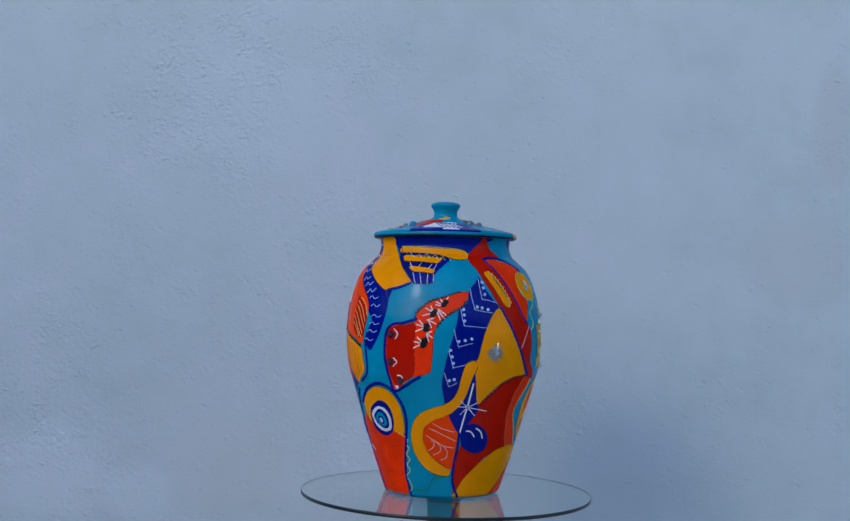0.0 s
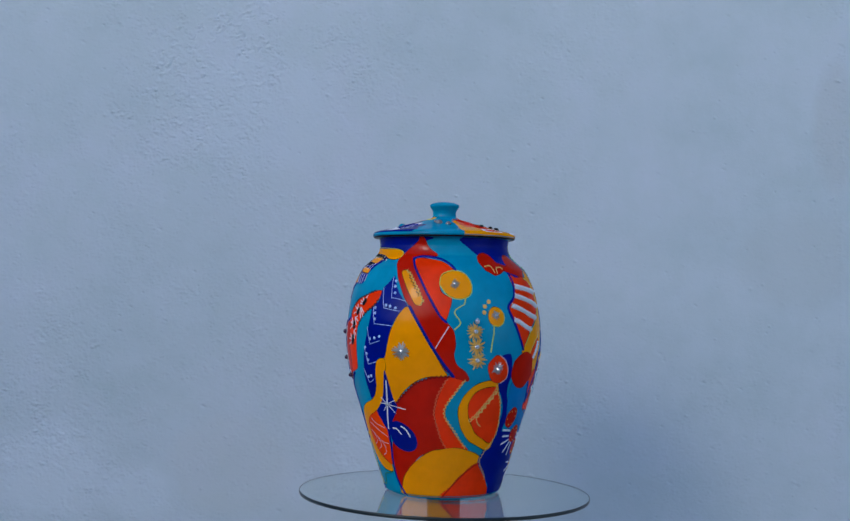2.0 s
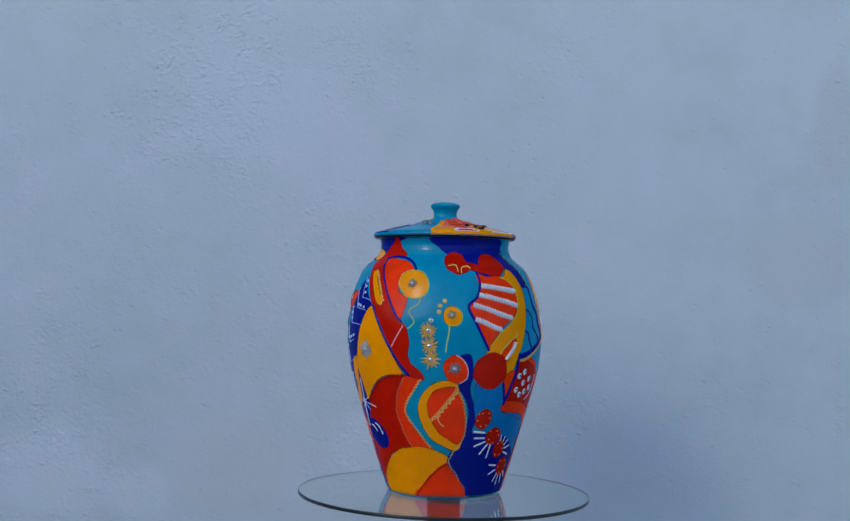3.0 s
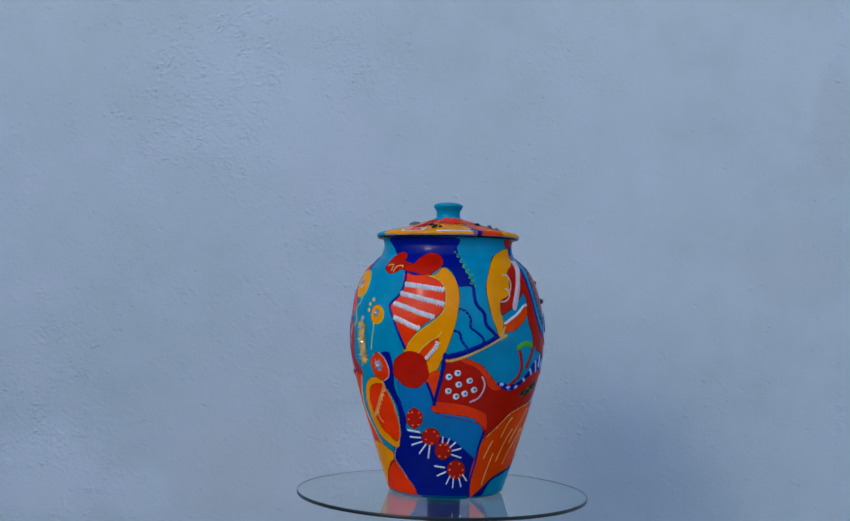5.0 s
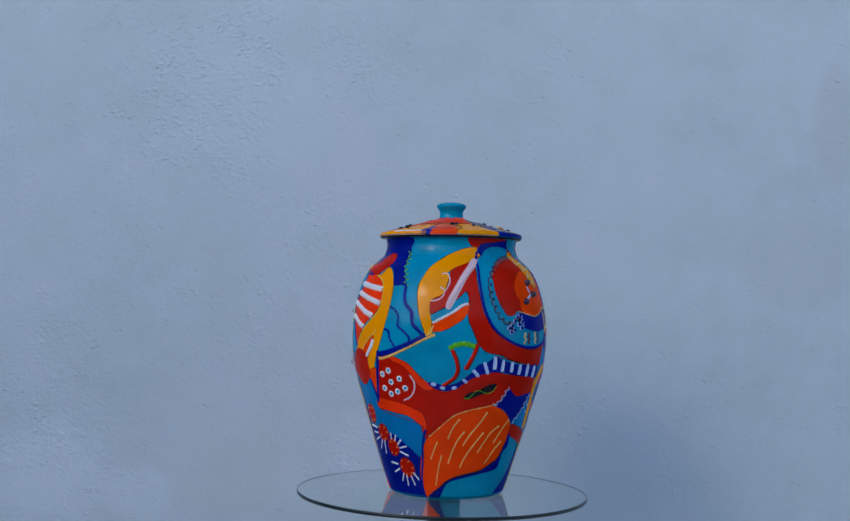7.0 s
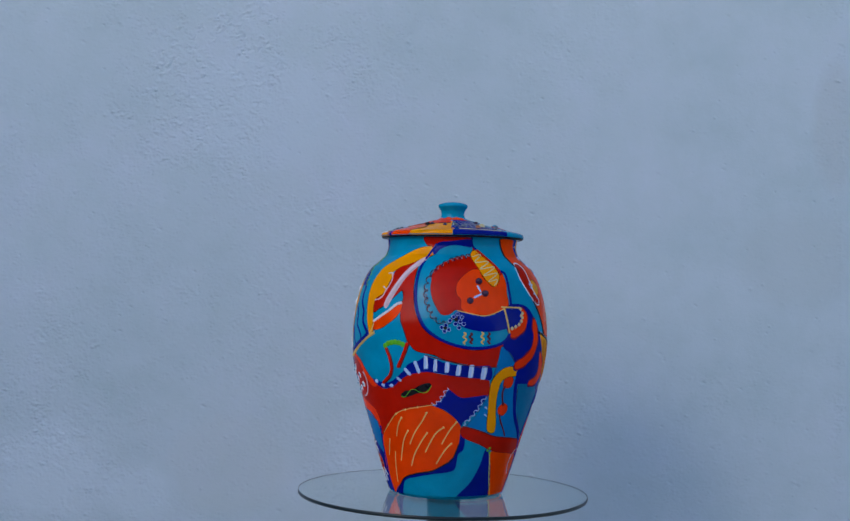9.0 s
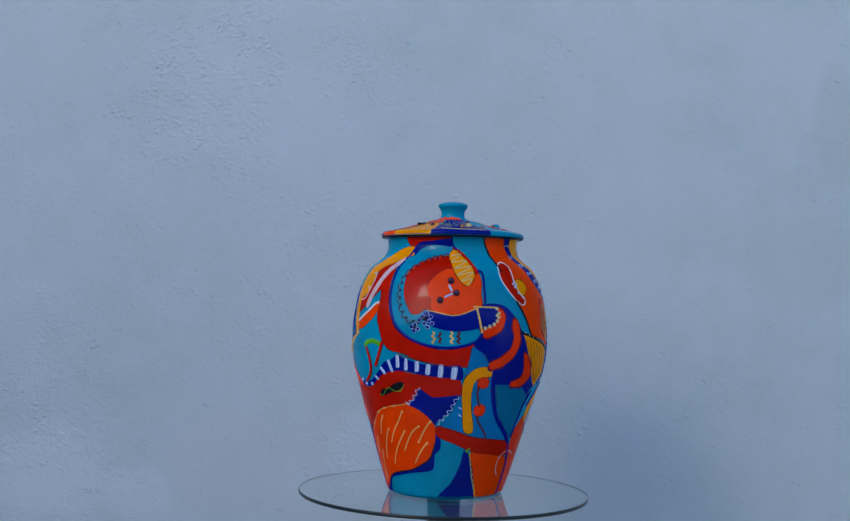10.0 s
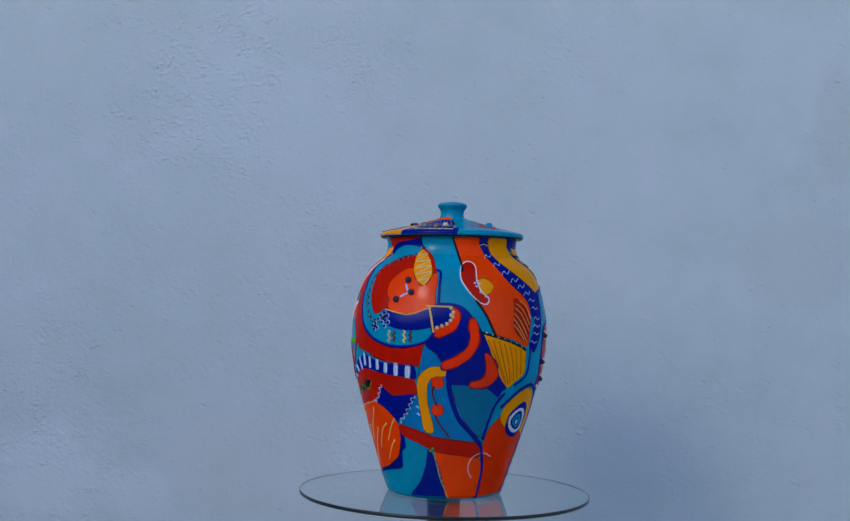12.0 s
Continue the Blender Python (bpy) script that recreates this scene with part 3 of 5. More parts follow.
patch(YELLOW, 1, [(-160.2, 351.8), (-140.8, 351.8), (-138.4, 339.7), (-133.1, 328.6), (-123.6, 315.1), (-116, 300.7), (-111.5, 290.2), (-116.3, 287.2), (-122.3, 282.8), (-128.6, 280.4), (-136.5, 289.6), (-144.6, 300.3), (-152, 311), (-157, 323.4), (-160.6, 336)])
patch(ORANGE, 1, [(167.6, 350.5), (187.6, 351.4), (189.6, 342), (193.2, 330.2), (196, 318), (201.8, 299), (207.4, 286.5), (213, 277.5), (217.2, 268.3), (219.6, 256.3), (218.8, 240), (217.4, 226), (215.4, 209), (207.8, 216.1), (199.8, 221.1), (191.5, 226), (190, 235), (186, 252.2), (181.2, 265.9), (176.6, 283.1), (173.8, 307.5), (172.8, 321.9), (171, 336.4)])
stroke(NAVY, 4, [(-112.2, 289.5), (-119.7, 283.6), (-127.5, 279.2), (-126.5, 269.3)])
stroke(STRAW, 1.0, [(-170, 341), (-166, 343), (-162, 341)])
for u, z in [(-163.4, 327), (-159.6, 316), (-155.6, 305.5), (-150, 295.6), (-145, 288), (-140.6, 279), (-137, 270), (-134.6, 259.5), (-133, 246), (-134, 236), (-135.4, 226), (-138, 215)]:
    rise = 3.0 if u < -140 else 0.8
    stroke(PALE, 0.9, [(u - 3.8, z - rise), (u - 1.6, z + 2.0), (u + 0.8, z - 1.4), (u + 3.8, z + rise)])
stroke(INK, 3.4, [(166.6, 350.5), (169.2, 337.8), (171.8, 324.8), (173, 314), (173.4, 306)])
stroke(INK, 3.2, [(-179, 268), (-174.6, 254.2), (-171.4, 240.9), (-169.2, 230.5), (-167.8, 224.7)])
patch(RED, 2, [(172, 307.5), (173.5, 314.7), (177.4, 318.5), (181, 315.8), (181.5, 307.9), (181.2, 297.3), (182.1, 286.8), (184.8, 276.5), (188, 271.7), (187.2, 266.1), (184.5, 266), (180.4, 272.8), (175.7, 284.4), (172.5, 296.9)])
patch(YELLOW, 3, [(-178, 292.4), (-175, 296.7), (-170.7, 295.5), (-167.6, 287.3), (-169.9, 279.5), (-173.2, 275.8), (-176.5, 279.9)])
fluffy(WHITE, 1.7, [(171.7, 307.5), (173.1, 314.7), (177.5, 319.2), (181.6, 316.5), (182.2, 307.9), (181.9, 297.3), (182.8, 286.8), (185.2, 277.9), (188.4, 271.7), (187.5, 264.7), (184.5, 264.6), (180, 271.4), (175, 284.4), (171.9, 296.9), (171.7, 307.5)])
dots(PALE, 3.2, [(-178, 293.8), (-176.7, 290.4), (-178.6, 286.8), (-179.5, 290.9)])
dots(PALE, 2.4, [(-176.5, 279.2), (-173.6, 273.7)])
patch(RED, 2, [(-153.8, 270.2), (-149.3, 269.6), (-144.1, 259.8), (-141.2, 245.6), (-141.8, 231.4), (-145.4, 217.3), (-150.1, 221.7), (-154.5, 230.2), (-155.4, 245.6), (-154, 259.6)])
stroke(GOLD, 1.2, [(-149.7, 269.6), (-144, 261.2), (-140.6, 245.6)])
stroke(GOLD, 1.2, [(-152.4, 265.3), (-146.8, 256.2), (-142.2, 238.5)])
stroke(GOLD, 1.2, [(-153.5, 259.7), (-148.6, 250.6), (-142.8, 230)])
stroke(GOLD, 1.2, [(-154.7, 252.6), (-149.9, 242.1), (-144.4, 222.9)])
stroke(GOLD, 1.2, [(-155, 245.6), (-151.1, 235.1), (-145.4, 217.3)])
stroke(GOLD, 1.2, [(-155.6, 237.9), (-151.5, 229.4), (-147.7, 218.8)])
patch(YELLOW, 0, [(-176.6, 226.6), (-170.8, 223.2), (-162.1, 217.6), (-152.2, 210.4), (-145.6, 204.5), (-144.6, 188.8), (-144.2, 174.4), (-150.3, 164.1), (-156.4, 156), (-163.4, 168.5), (-168.1, 186.3), (-172.9, 207.2)])
stroke(INK, 3.6, [(-177.6, 228.6), (-170.9, 224.6), (-162.1, 219), (-152.2, 211.9), (-145.6, 205.2)])
dots(WHITE, 2.0, [(-173.4, 227.3), (-169.8, 224.6), (-166.1, 221.8), (-162.1, 219.7), (-158, 216.2), (-153.4, 213.3), (-149.5, 209.7)])
stroke(AMBER, 1.5, [(-172.4, 219), (-166.7, 193.3), (-160.1, 166.9)])
stroke(AMBER, 1.5, [(-169.1, 217.7), (-164.4, 189.7), (-158, 162.5)])
stroke(AMBER, 1.5, [(-165.6, 216.3), (-161.5, 189.6), (-156.1, 161)])
stroke(AMBER, 1.5, [(-162, 213.5), (-158.4, 189.5), (-154.6, 162.3)])
stroke(AMBER, 1.5, [(-158.2, 210.6), (-155.1, 189.4), (-152.6, 166.5)])
stroke(AMBER, 1.5, [(-154.3, 207.7), (-152.2, 189.2), (-150.3, 169.2)])
stroke(AMBER, 1.5, [(-149.8, 204.7), (-148.5, 189), (-147.5, 173.3)])
stroke(NAVY, 3.5, [(-141.5, 214.5), (-140.8, 195.4), (-141.7, 171.7), (-150.4, 158.8)])
patch(SCARLET, 0, [(-153.7, 118.9), (-160.7, 109.4), (-164.7, 94.4), (-165.9, 74.8), (-163.4, 48.8), (-162.5, 26.4), (-159.4, 7.2), (-159, 7.2), (-138.3, 7.2), (-125.3, 7.2), (-123.4, 23.7), (-123.6, 42.2), (-121.1, 64.7), (-118.2, 89.9), (-126, 95.4), (-142.2, 97.7), (-154.4, 110)])
patch(YELLOW, 1, [(-154.9, 128.2), (-146.8, 143.4), (-138.3, 152), (-131, 152.4), (-124.5, 145.4), (-119.9, 131.6), (-118.1, 112.4), (-119.4, 92), (-126.9, 95.9), (-142.2, 97.7), (-154.4, 110)])
stroke(NAVY, 4.5, [(-157.2, 130), (-146.5, 148.6), (-137.6, 156.4), (-130.4, 157.5), (-123.9, 150.5), (-118.7, 136.8), (-116, 117.8), (-117, 94.5), (-121.3, 57.3), (-123, 34.9), (-121.4, 16.5), (-121, 7.2)])
stroke(NAVY, 4.5, [(-157, 148.1), (-162, 134.1), (-165, 112.6), (-167, 88)])
patch(NAVY, 2, [(-148.5, 118.4), (-142, 129.8), (-135.6, 135.1), (-130.1, 132.4), (-126.7, 122.1), (-126, 107.7), (-128.5, 95), (-134.9, 88.1), (-142.5, 90.3), (-148.8, 100.1)])
patch(WHITE, 3, [(-147.2, 115), (-141.9, 124), (-136.7, 127), (-131.1, 123.6), (-128.2, 113.2), (-128.8, 100), (-132.7, 94.3), (-139.1, 94.6), (-145.4, 102.2)])
fluffy(WHITE, 2.2, [(-146, 114), (-140.6, 123.2), (-136, 125), (-131.3, 120.3), (-129.3, 110.1), (-130.4, 99.8), (-134.6, 96.1), (-141, 99.3), (-146, 108), (-146, 114)])
patch(NAVY, 4, [(-144.7, 113.3), (-139.2, 122.3), (-135.2, 122.9), (-131.5, 117), (-130.4, 107), (-132, 99.5), (-136.6, 98), (-142.9, 104.1)])
patch(TEAL, 5, [(-143, 112.1), (-138.7, 118.7), (-135, 117.9), (-132.5, 110.3), (-133, 103), (-136.7, 100.9), (-141.3, 105.2)])
patch(NAVY, 6, [(-140.5, 111.9), (-137.8, 114.5), (-135.4, 112), (-134.7, 106.3), (-136.7, 103.8), (-139.3, 105.5)])
patch(PALE, 7, [(-139.1, 110.6), (-137.2, 111.7), (-136, 108.3), (-137.1, 105.2), (-138.6, 106.4)])
dots(MAROON, 1.0, [(-133.2, 81), (-128.4, 84.1), (-125, 82.4), (-132.7, 73.8), (-127.3, 76.2), (-124.4, 74.5), (-136.6, 65), (-131.2, 68.2), (-127.2, 65.2), (-136.7, 57.6), (-131, 58.7), (-142, 41.1), (-137.7, 39.7), (-132.7, 42.1)])
stroke(LEMON, 1.3, [(-126.9, 95.9), (-121.6, 91.7), (-116.8, 85.8), (-118.3, 79), (-116.5, 73.4), (-119.5, 65.6), (-117.2, 58.7), (-120.4, 50.8), (-118.1, 43.8), (-122.4, 35), (-119.9, 27.9), (-118.6, 20.6), (-121.1, 14.3)])
stroke(PINKISH, 1.6, [(-171, 36), (-175, 45.9), (-175.1, 57), (-171.4, 66.3), (-164.7, 69.5), (-156.8, 64.3)])
stroke(LEAF, 1.6, [(-118.4, 16.9), (-111.1, 17.1), (-104.1, 18.5), (-100.8, 26.3), (-98.7, 33.2), (-90.7, 35.8), (-84.8, 38.2)])
patch(SCARLET, 0, [(-120.8, 233.8), (-113.7, 235.7), (-107.6, 238.8), (-105.9, 243.7), (-107, 248.5), (-103.7, 257.7), (-98.5, 266.2), (-92.4, 270.6), (-86.1, 275.7), (-81.3, 278.7), (-77.1, 278.2), (-77.9, 269.1), (-81.5, 260), (-87.7, 251.5), (-92.1, 243), (-95, 233.9), (-96.5, 223.5), (-97.2, 202.8), (-97.8, 181.9), (-99.4, 174.8), (-104.2, 171.6), (-109.1, 168.4), (-114.6, 160.8), (-118.8, 151.8), (-121.6, 150), (-123.6, 165.5), (-124.8, 183), (-125.4, 200.5), (-124.6, 218.1)])
patch(RED, 1, [(-123.3, 225.2), (-120.4, 232.4), (-113.6, 235), (-107.6, 236.7), (-107.3, 209), (-108, 172.8), (-114.4, 164.4), (-118.5, 156.1), (-122.5, 169.1), (-124.4, 193.6)])
stroke(NAVY, 4, [(-106.5, 243.7), (-113.8, 238.4), (-120.5, 235.9), (-124.4, 227.3), (-125.6, 207.5), (-125.7, 189.9), (-124, 169), (-121.6, 150), (-114.8, 155.8), (-108.6, 164.2), (-104.2, 169.5)])
zigzag(INK, 1.4, [(-106.5, 245.1), (-107, 249.2), (-103.7, 258.4), (-98.6, 266.9), (-92.4, 271.3), (-86.1, 276.4), (-81.3, 279.4)])
zigzag(INK, 1.4, [(-78, 268.4), (-81.5, 259.3), (-87.7, 250.8), (-92.1, 242.3), (-95, 233.2)])
dots(INK, 9.5, [(-121.4, 222.6), (-122.3, 187.5), (-116.6, 164.1)])
beads(AMETHYST, 7, [(-121.4, 222.6), (-122.3, 187.5), (-116.6, 164.1)])
stroke(WHITE, 1.6, [(-119.4, 229.7), (-117.2, 224.3), (-118.5, 217.9)])
stroke(WHITE, 1.6, [(-120, 192.6), (-118, 187.9), (-120.4, 182.1)])
stroke(WHITE, 1.6, [(-118.3, 170.3), (-115.5, 169.2), (-115.2, 162.2)])
dots(WHITE, 5, [(-119.4, 154.6)])
stroke(INK, 7, [(-89.9, 266.6), (-91.7, 261.7)])
stroke(INK, 7.5, [(-95.9, 253.9), (-97.7, 249)])
stroke(INK, 8, [(-100.5, 236.4), (-100.7, 230.2)])
stroke(INK, 8.5, [(-101.2, 217.7), (-102.4, 209.4)])
stroke(WHITE, 1.5, [(-91.7, 262.4), (-95.4, 265.7)])
stroke(WHITE, 1.5, [(-91.7, 264.4), (-93.3, 269.9)])
stroke(WHITE, 1.5, [(-90.2, 267.3), (-88.6, 272.2)])
stroke(WHITE, 1.5, [(-92.3, 260.9), (-95.7, 262.2)])
stroke(WHITE, 1.5, [(-97.4, 253.1), (-101.5, 257.8)])
stroke(WHITE, 1.5, [(-98, 251), (-102.9, 248)])
stroke(WHITE, 1.5, [(-97.4, 254.5), (-98.4, 260.7)])
stroke(WHITE, 1.5, [(-95, 253.9), (-92.7, 241.6)])
stroke(WHITE, 1.5, [(-94.4, 255.3), (-90.7, 244.5)])
stroke(WHITE, 1.5, [(-94.1, 256.7), (-89.8, 249.3)])
stroke(WHITE, 1.5, [(-102, 233.6), (-106.3, 236.8)])
stroke(WHITE, 1.5, [(-102.6, 231.5), (-106.5, 227.8)])
stroke(WHITE, 1.5, [(-102.3, 235.6), (-104.6, 241.7)])
stroke(WHITE, 1.5, [(-99.7, 242.7), (-97.7, 233.1)])
stroke(WHITE, 1.5, [(-99.7, 242.7), (-95.4, 238)])
stroke(WHITE, 1.5, [(-100.3, 242.6), (-96.7, 244.9)])
stroke(WHITE, 1.5, [(-103.3, 212.8), (-107.3, 214.6)])
stroke(WHITE, 1.5, [(-103.9, 210.7), (-107.6, 206.9)])
stroke(WHITE, 1.5, [(-103, 214.8), (-105.5, 220.2)])
stroke(WHITE, 1.5, [(-100.4, 224.7), (-99.1, 215.1)])
stroke(WHITE, 1.5, [(-100.1, 224.7), (-97, 220)])
stroke(WHITE, 1.5, [(-100.1, 225.4), (-97.4, 228.3)])
patch(NAVY, 0, [(-69.8, 298.8), (-72.5, 290.2), (-75.9, 283.1), (-76.9, 272.6), (-77.7, 265.7), (-81.5, 258.6), (-82.8, 255.1), (-84, 237.8), (-86, 220.5), (-88.6, 199.7), (-90.2, 182.3), (-91.6, 161.1), (-90.5, 143.5), (-89.1, 134.2), (-84.9, 141.5), (-81.8, 150.8), (-80.6, 165), (-80, 175.6), (-78.7, 186.1), (-75.7, 191.7), (-71.3, 193.1), (-70.3, 207.1), (-68.1, 224.4), (-65.8, 238.3), (-61.9, 252.3), (-57.7, 259.4), (-61.3, 269.7), (-65.8, 283.5), (-68.8, 297.4)])
stroke(PALE, 0.9, [(-69.9, 297.4), (-69.4, 283.4), (-68.6, 270.2), (-68.6, 270.2), (-63.1, 268.3), (-58.9, 265.6)])
stroke(PALE, 0.9, [(-75.6, 283.1), (-74.7, 269.3), (-73.3, 256.8), (-73.3, 256.8), (-67.1, 254.2), (-62.6, 253)])
stroke(PALE, 0.9, [(-81.5, 257.2), (-80.7, 244.8), (-79.5, 235.9), (-79.5, 235.9), (-72.3, 234.7), (-66.5, 233.5)])
stroke(PALE, 0.9, [(-85.2, 230.9), (-84.3, 220.6), (-82.7, 208.9), (-82.7, 208.9), (-78.4, 211.8), (-74.8, 213.9)])
stroke(PALE, 0.9, [(-88, 203.2), (-86.7, 192.8), (-85.4, 182.4), (-85.4, 182.4), (-81.1, 184.6), (-78.7, 186.1)])
stroke(PALE, 0.9, [(-90.2, 175.3), (-89.2, 168.3), (-87.5, 157.8), (-87.5, 157.8), (-85, 160), (-82.8, 162.9)])
dots(PALE, 4.2, [(-67.5, 291.9), (-67.2, 284.9), (-66.7, 276.5), (-71.9, 260.3), (-69, 259.1), (-65.3, 257.1), (-80, 256.6), (-79.7, 249.7), (-79.5, 242.1), (-82.7, 215.8), (-79.1, 217.3), (-75.4, 219.4), (-87.1, 204.6), (-86.1, 196.3), (-85.4, 188), (-87.3, 165.6), (-84.5, 167.1)])
patch(RED, 0, [(-71.7, 123.7), (-66.4, 135), (-60.8, 146.2), (-54.1, 159.4), (-46.3, 166.8), (-40, 169.8), (-34.2, 168.4), (-36.4, 157.7), (-38.7, 147), (-40.7, 136.3), (-42.2, 125.6), (-41.8, 111.2), (-40.1, 96.6), (-36.8, 82), (-34.2, 73.2), (-44.6, 71.8), (-52.8, 65.6), (-61.7, 52.6), (-69.6, 36.3), (-76.7, 7.2), (-79.8, 7.2), (-81, 42.2), (-79.5, 64.5), (-76.7, 83.2), (-76.1, 101.5), (-74.3, 112.6)])
patch(SCARLET, 1, [(-34.2, 168.4), (-28.6, 168.3), (-23.9, 166.1), (-27.7, 154.1), (-31.6, 143.4), (-34.7, 132.8), (-35.5, 119.8), (-33.4, 107.5), (-28.3, 92.7), (-21.5, 79.8), (-18.3, 73.7), (-27.6, 72.2), (-34.2, 73.2), (-37.9, 87.9), (-40.8, 103.9), (-42.1, 122), (-40.7, 136.3), (-37.9, 152.8)])
zigzag(SALMON, 1.2, [(-34.5, 167.7), (-37.1, 157.7), (-39.4, 149.2), (-40.9, 141.3), (-41.7, 132.7), (-42.8, 122), (-41.8, 111.2), (-40.3, 100.3), (-38.7, 89.4), (-36.8, 82), (-34.3, 75.4)])
zigzag(GOLD, 1.5, [(-24.2, 166.1), (-26.9, 157.6), (-29.8, 148.4), (-33.2, 138.5), (-35.9, 127.7), (-35.8, 118.3), (-32.6, 107.4), (-28.3, 96.4), (-24.3, 85.2), (-20.1, 76)])
patch(YELLOW, 1, [(-57.7, 258.7), (-54.5, 248.9), (-48.9, 230), (-43.5, 206.5), (-37.2, 181.1), (-35, 170.8), (-44.7, 170.2), (-52.8, 163.6), (-59.8, 152.5), (-65.6, 139.9), (-68.8, 132.8), (-70.4, 147.2), (-72.2, 172.1), (-74.1, 179.2), (-75.6, 188.2), (-71.9, 192.4), (-70.2, 203.6), (-68.1, 223), (-65, 239.7), (-61.6, 252.3)])
zigzag(RUST, 1.8, [(-67.9, 132.7), (-62.6, 143.2), (-54.1, 158.7), (-46.3, 166.8), (-40, 169.8), (-33, 170.5)])
patch(YELLOW, 2, [(-72.8, 191), (-77.5, 188.2), (-79.4, 179.1), (-80.7, 166.4), (-81.9, 153), (-84.9, 141.5), (-89.8, 134.2), (-96.6, 129.6), (-103.8, 123.3), (-109.3, 113.5), (-112.9, 98.6), (-113.8, 84), (-111.9, 67.4), (-106.4, 51.8), (-98.5, 42.1), (-90.7, 38.7), (-84.8, 39.6), (-84.6, 48.5), (-90.9, 54.3), (-98.1, 63.5), (-102.9, 75.6), (-104.4, 90.1), (-102.9, 101.8), (-98.2, 110.8), (-91.4, 116.2), (-85.5, 122.9), (-80.2, 133), (-76.5, 143.7), (-74.5, 158), (-73.2, 172.1), (-71.6, 182.6)])
patch(ORANGE, 3, [(-86.1, 120), (-83, 109.3), (-79.5, 96.9), (-80.4, 82.3), (-81.4, 67.7), (-83.3, 48.5), (-90.9, 54.3), (-98.1, 63.5), (-102.9, 75.6), (-104.4, 90.1), (-102.9, 101.8), (-98.2, 110.8), (-91.4, 116.2)])
stroke(PINKISH, 0.95, [(-97.1, 108.7), (-91.3, 102.5), (-82.6, 97.7)])
stroke(PINKISH, 0.95, [(-99.5, 102.1), (-91.2, 94.6), (-81.4, 86)])
stroke(PINKISH, 0.95, [(-102, 92.4), (-95.1, 84.2), (-89.1, 78.6), (-82.2, 76.5)])
stroke(PINKISH, 0.95, [(-98.6, 86.9), (-96.7, 81.9), (-98, 76), (-101.3, 72.8)])
stroke(PINKISH, 0.95, [(-93.9, 82.1), (-91.9, 76.3), (-93.1, 70.4), (-97.3, 67.2)])
stroke(PINKISH, 0.95, [(-89.1, 77.1), (-86.9, 70.6), (-88, 63.2), (-91.8, 60.1)])
patch(NAVY, 4, [(-72.7, 175.7), (-74.7, 162.9), (-76.7, 147.3), (-79.6, 134.5), (-83.4, 125.8), (-86.8, 120), (-84.4, 109.2), (-79.9, 96.9), (-76.2, 100.5), (-73.9, 107.7), (-71.9, 112.8), (-69.4, 119.9), (-67.4, 129.2), (-69.5, 138.6), (-71.1, 157.9)])
patch(NAVY, 5, [(-78, 96.9), (-75.7, 105.6), (-70.1, 109.1), (-63.1, 104.3), (-57.4, 93.7), (-55.8, 81.1), (-58.5, 71.8), (-65.3, 68.6), (-72.3, 72.6), (-77.1, 80.9)])
stroke(NAVY, 4.5, [(-79.1, 96.9), (-79.4, 86), (-79.9, 71.4), (-81.2, 60.4), (-81.8, 45.6), (-81.6, 30.7), (-79, 19.3), (-75.4, 9.3)])
stroke(WHITE, 2.6, [(-75.2, 130.8), (-73.9, 147.3), (-73, 161.5)])
stroke(WHITE, 2.4, [(-75.2, 130.8), (-77, 115), (-78.7, 96.9)])
stroke(WHITE, 1.2, [(-75.2, 130.8), (-81.2, 131.6)])
stroke(WHITE, 1.2, [(-75.2, 130.8), (-61.5, 125.3)])
stroke(WHITE, 1.2, [(-75.2, 130.8), (-69, 136.4)])
stroke(WHITE, 1.2, [(-75.2, 130.8), (-69.8, 119.9)])
stroke(WHITE, 1.2, [(-75.2, 130.8), (-79.4, 121.6)])
stroke(WHITE, 1.2, [(-75.2, 130.8), (-79.7, 138.7)])
beads(CRYSTAL, 5, [(-75.2, 130.8)])
stroke(WHITE, 2.2, [(-74.1, 99), (-70.9, 98.2), (-67.8, 91.5)])
stroke(WHITE, 2.4, [(-67.1, 102.4), (-63.3, 97.8), (-61, 88.9)])
patch(YELLOW, 2, [(-78.8, 7.2), (-76.4, 20.5), (-72.4, 32.9), (-64.1, 48), (-55, 61.1), (-45.4, 71), (-39.8, 73.1), (-28.2, 76), (-17.9, 72.5), (-8.8, 65.7), (-5.4, 59.8), (-14, 49.3), (-22.1, 36.8), (-29.5, 23.4), (-40, 7.2)])
patch(SCARLET, 3, [(-40, 7.2), (-29.5, 23.4), (-22.1, 36.8), (-14, 49.3), (-7, 54.7), (-1.4, 45.1), (2.9, 33.8), (8.4, 20.2), (15.4, 7.2), (-12, 7.2)])
stroke(RED, 2.5, [(-37.2, 8.7), (-28.9, 23.5), (-21.7, 36.1), (-14, 47.7), (-7, 54.7)])
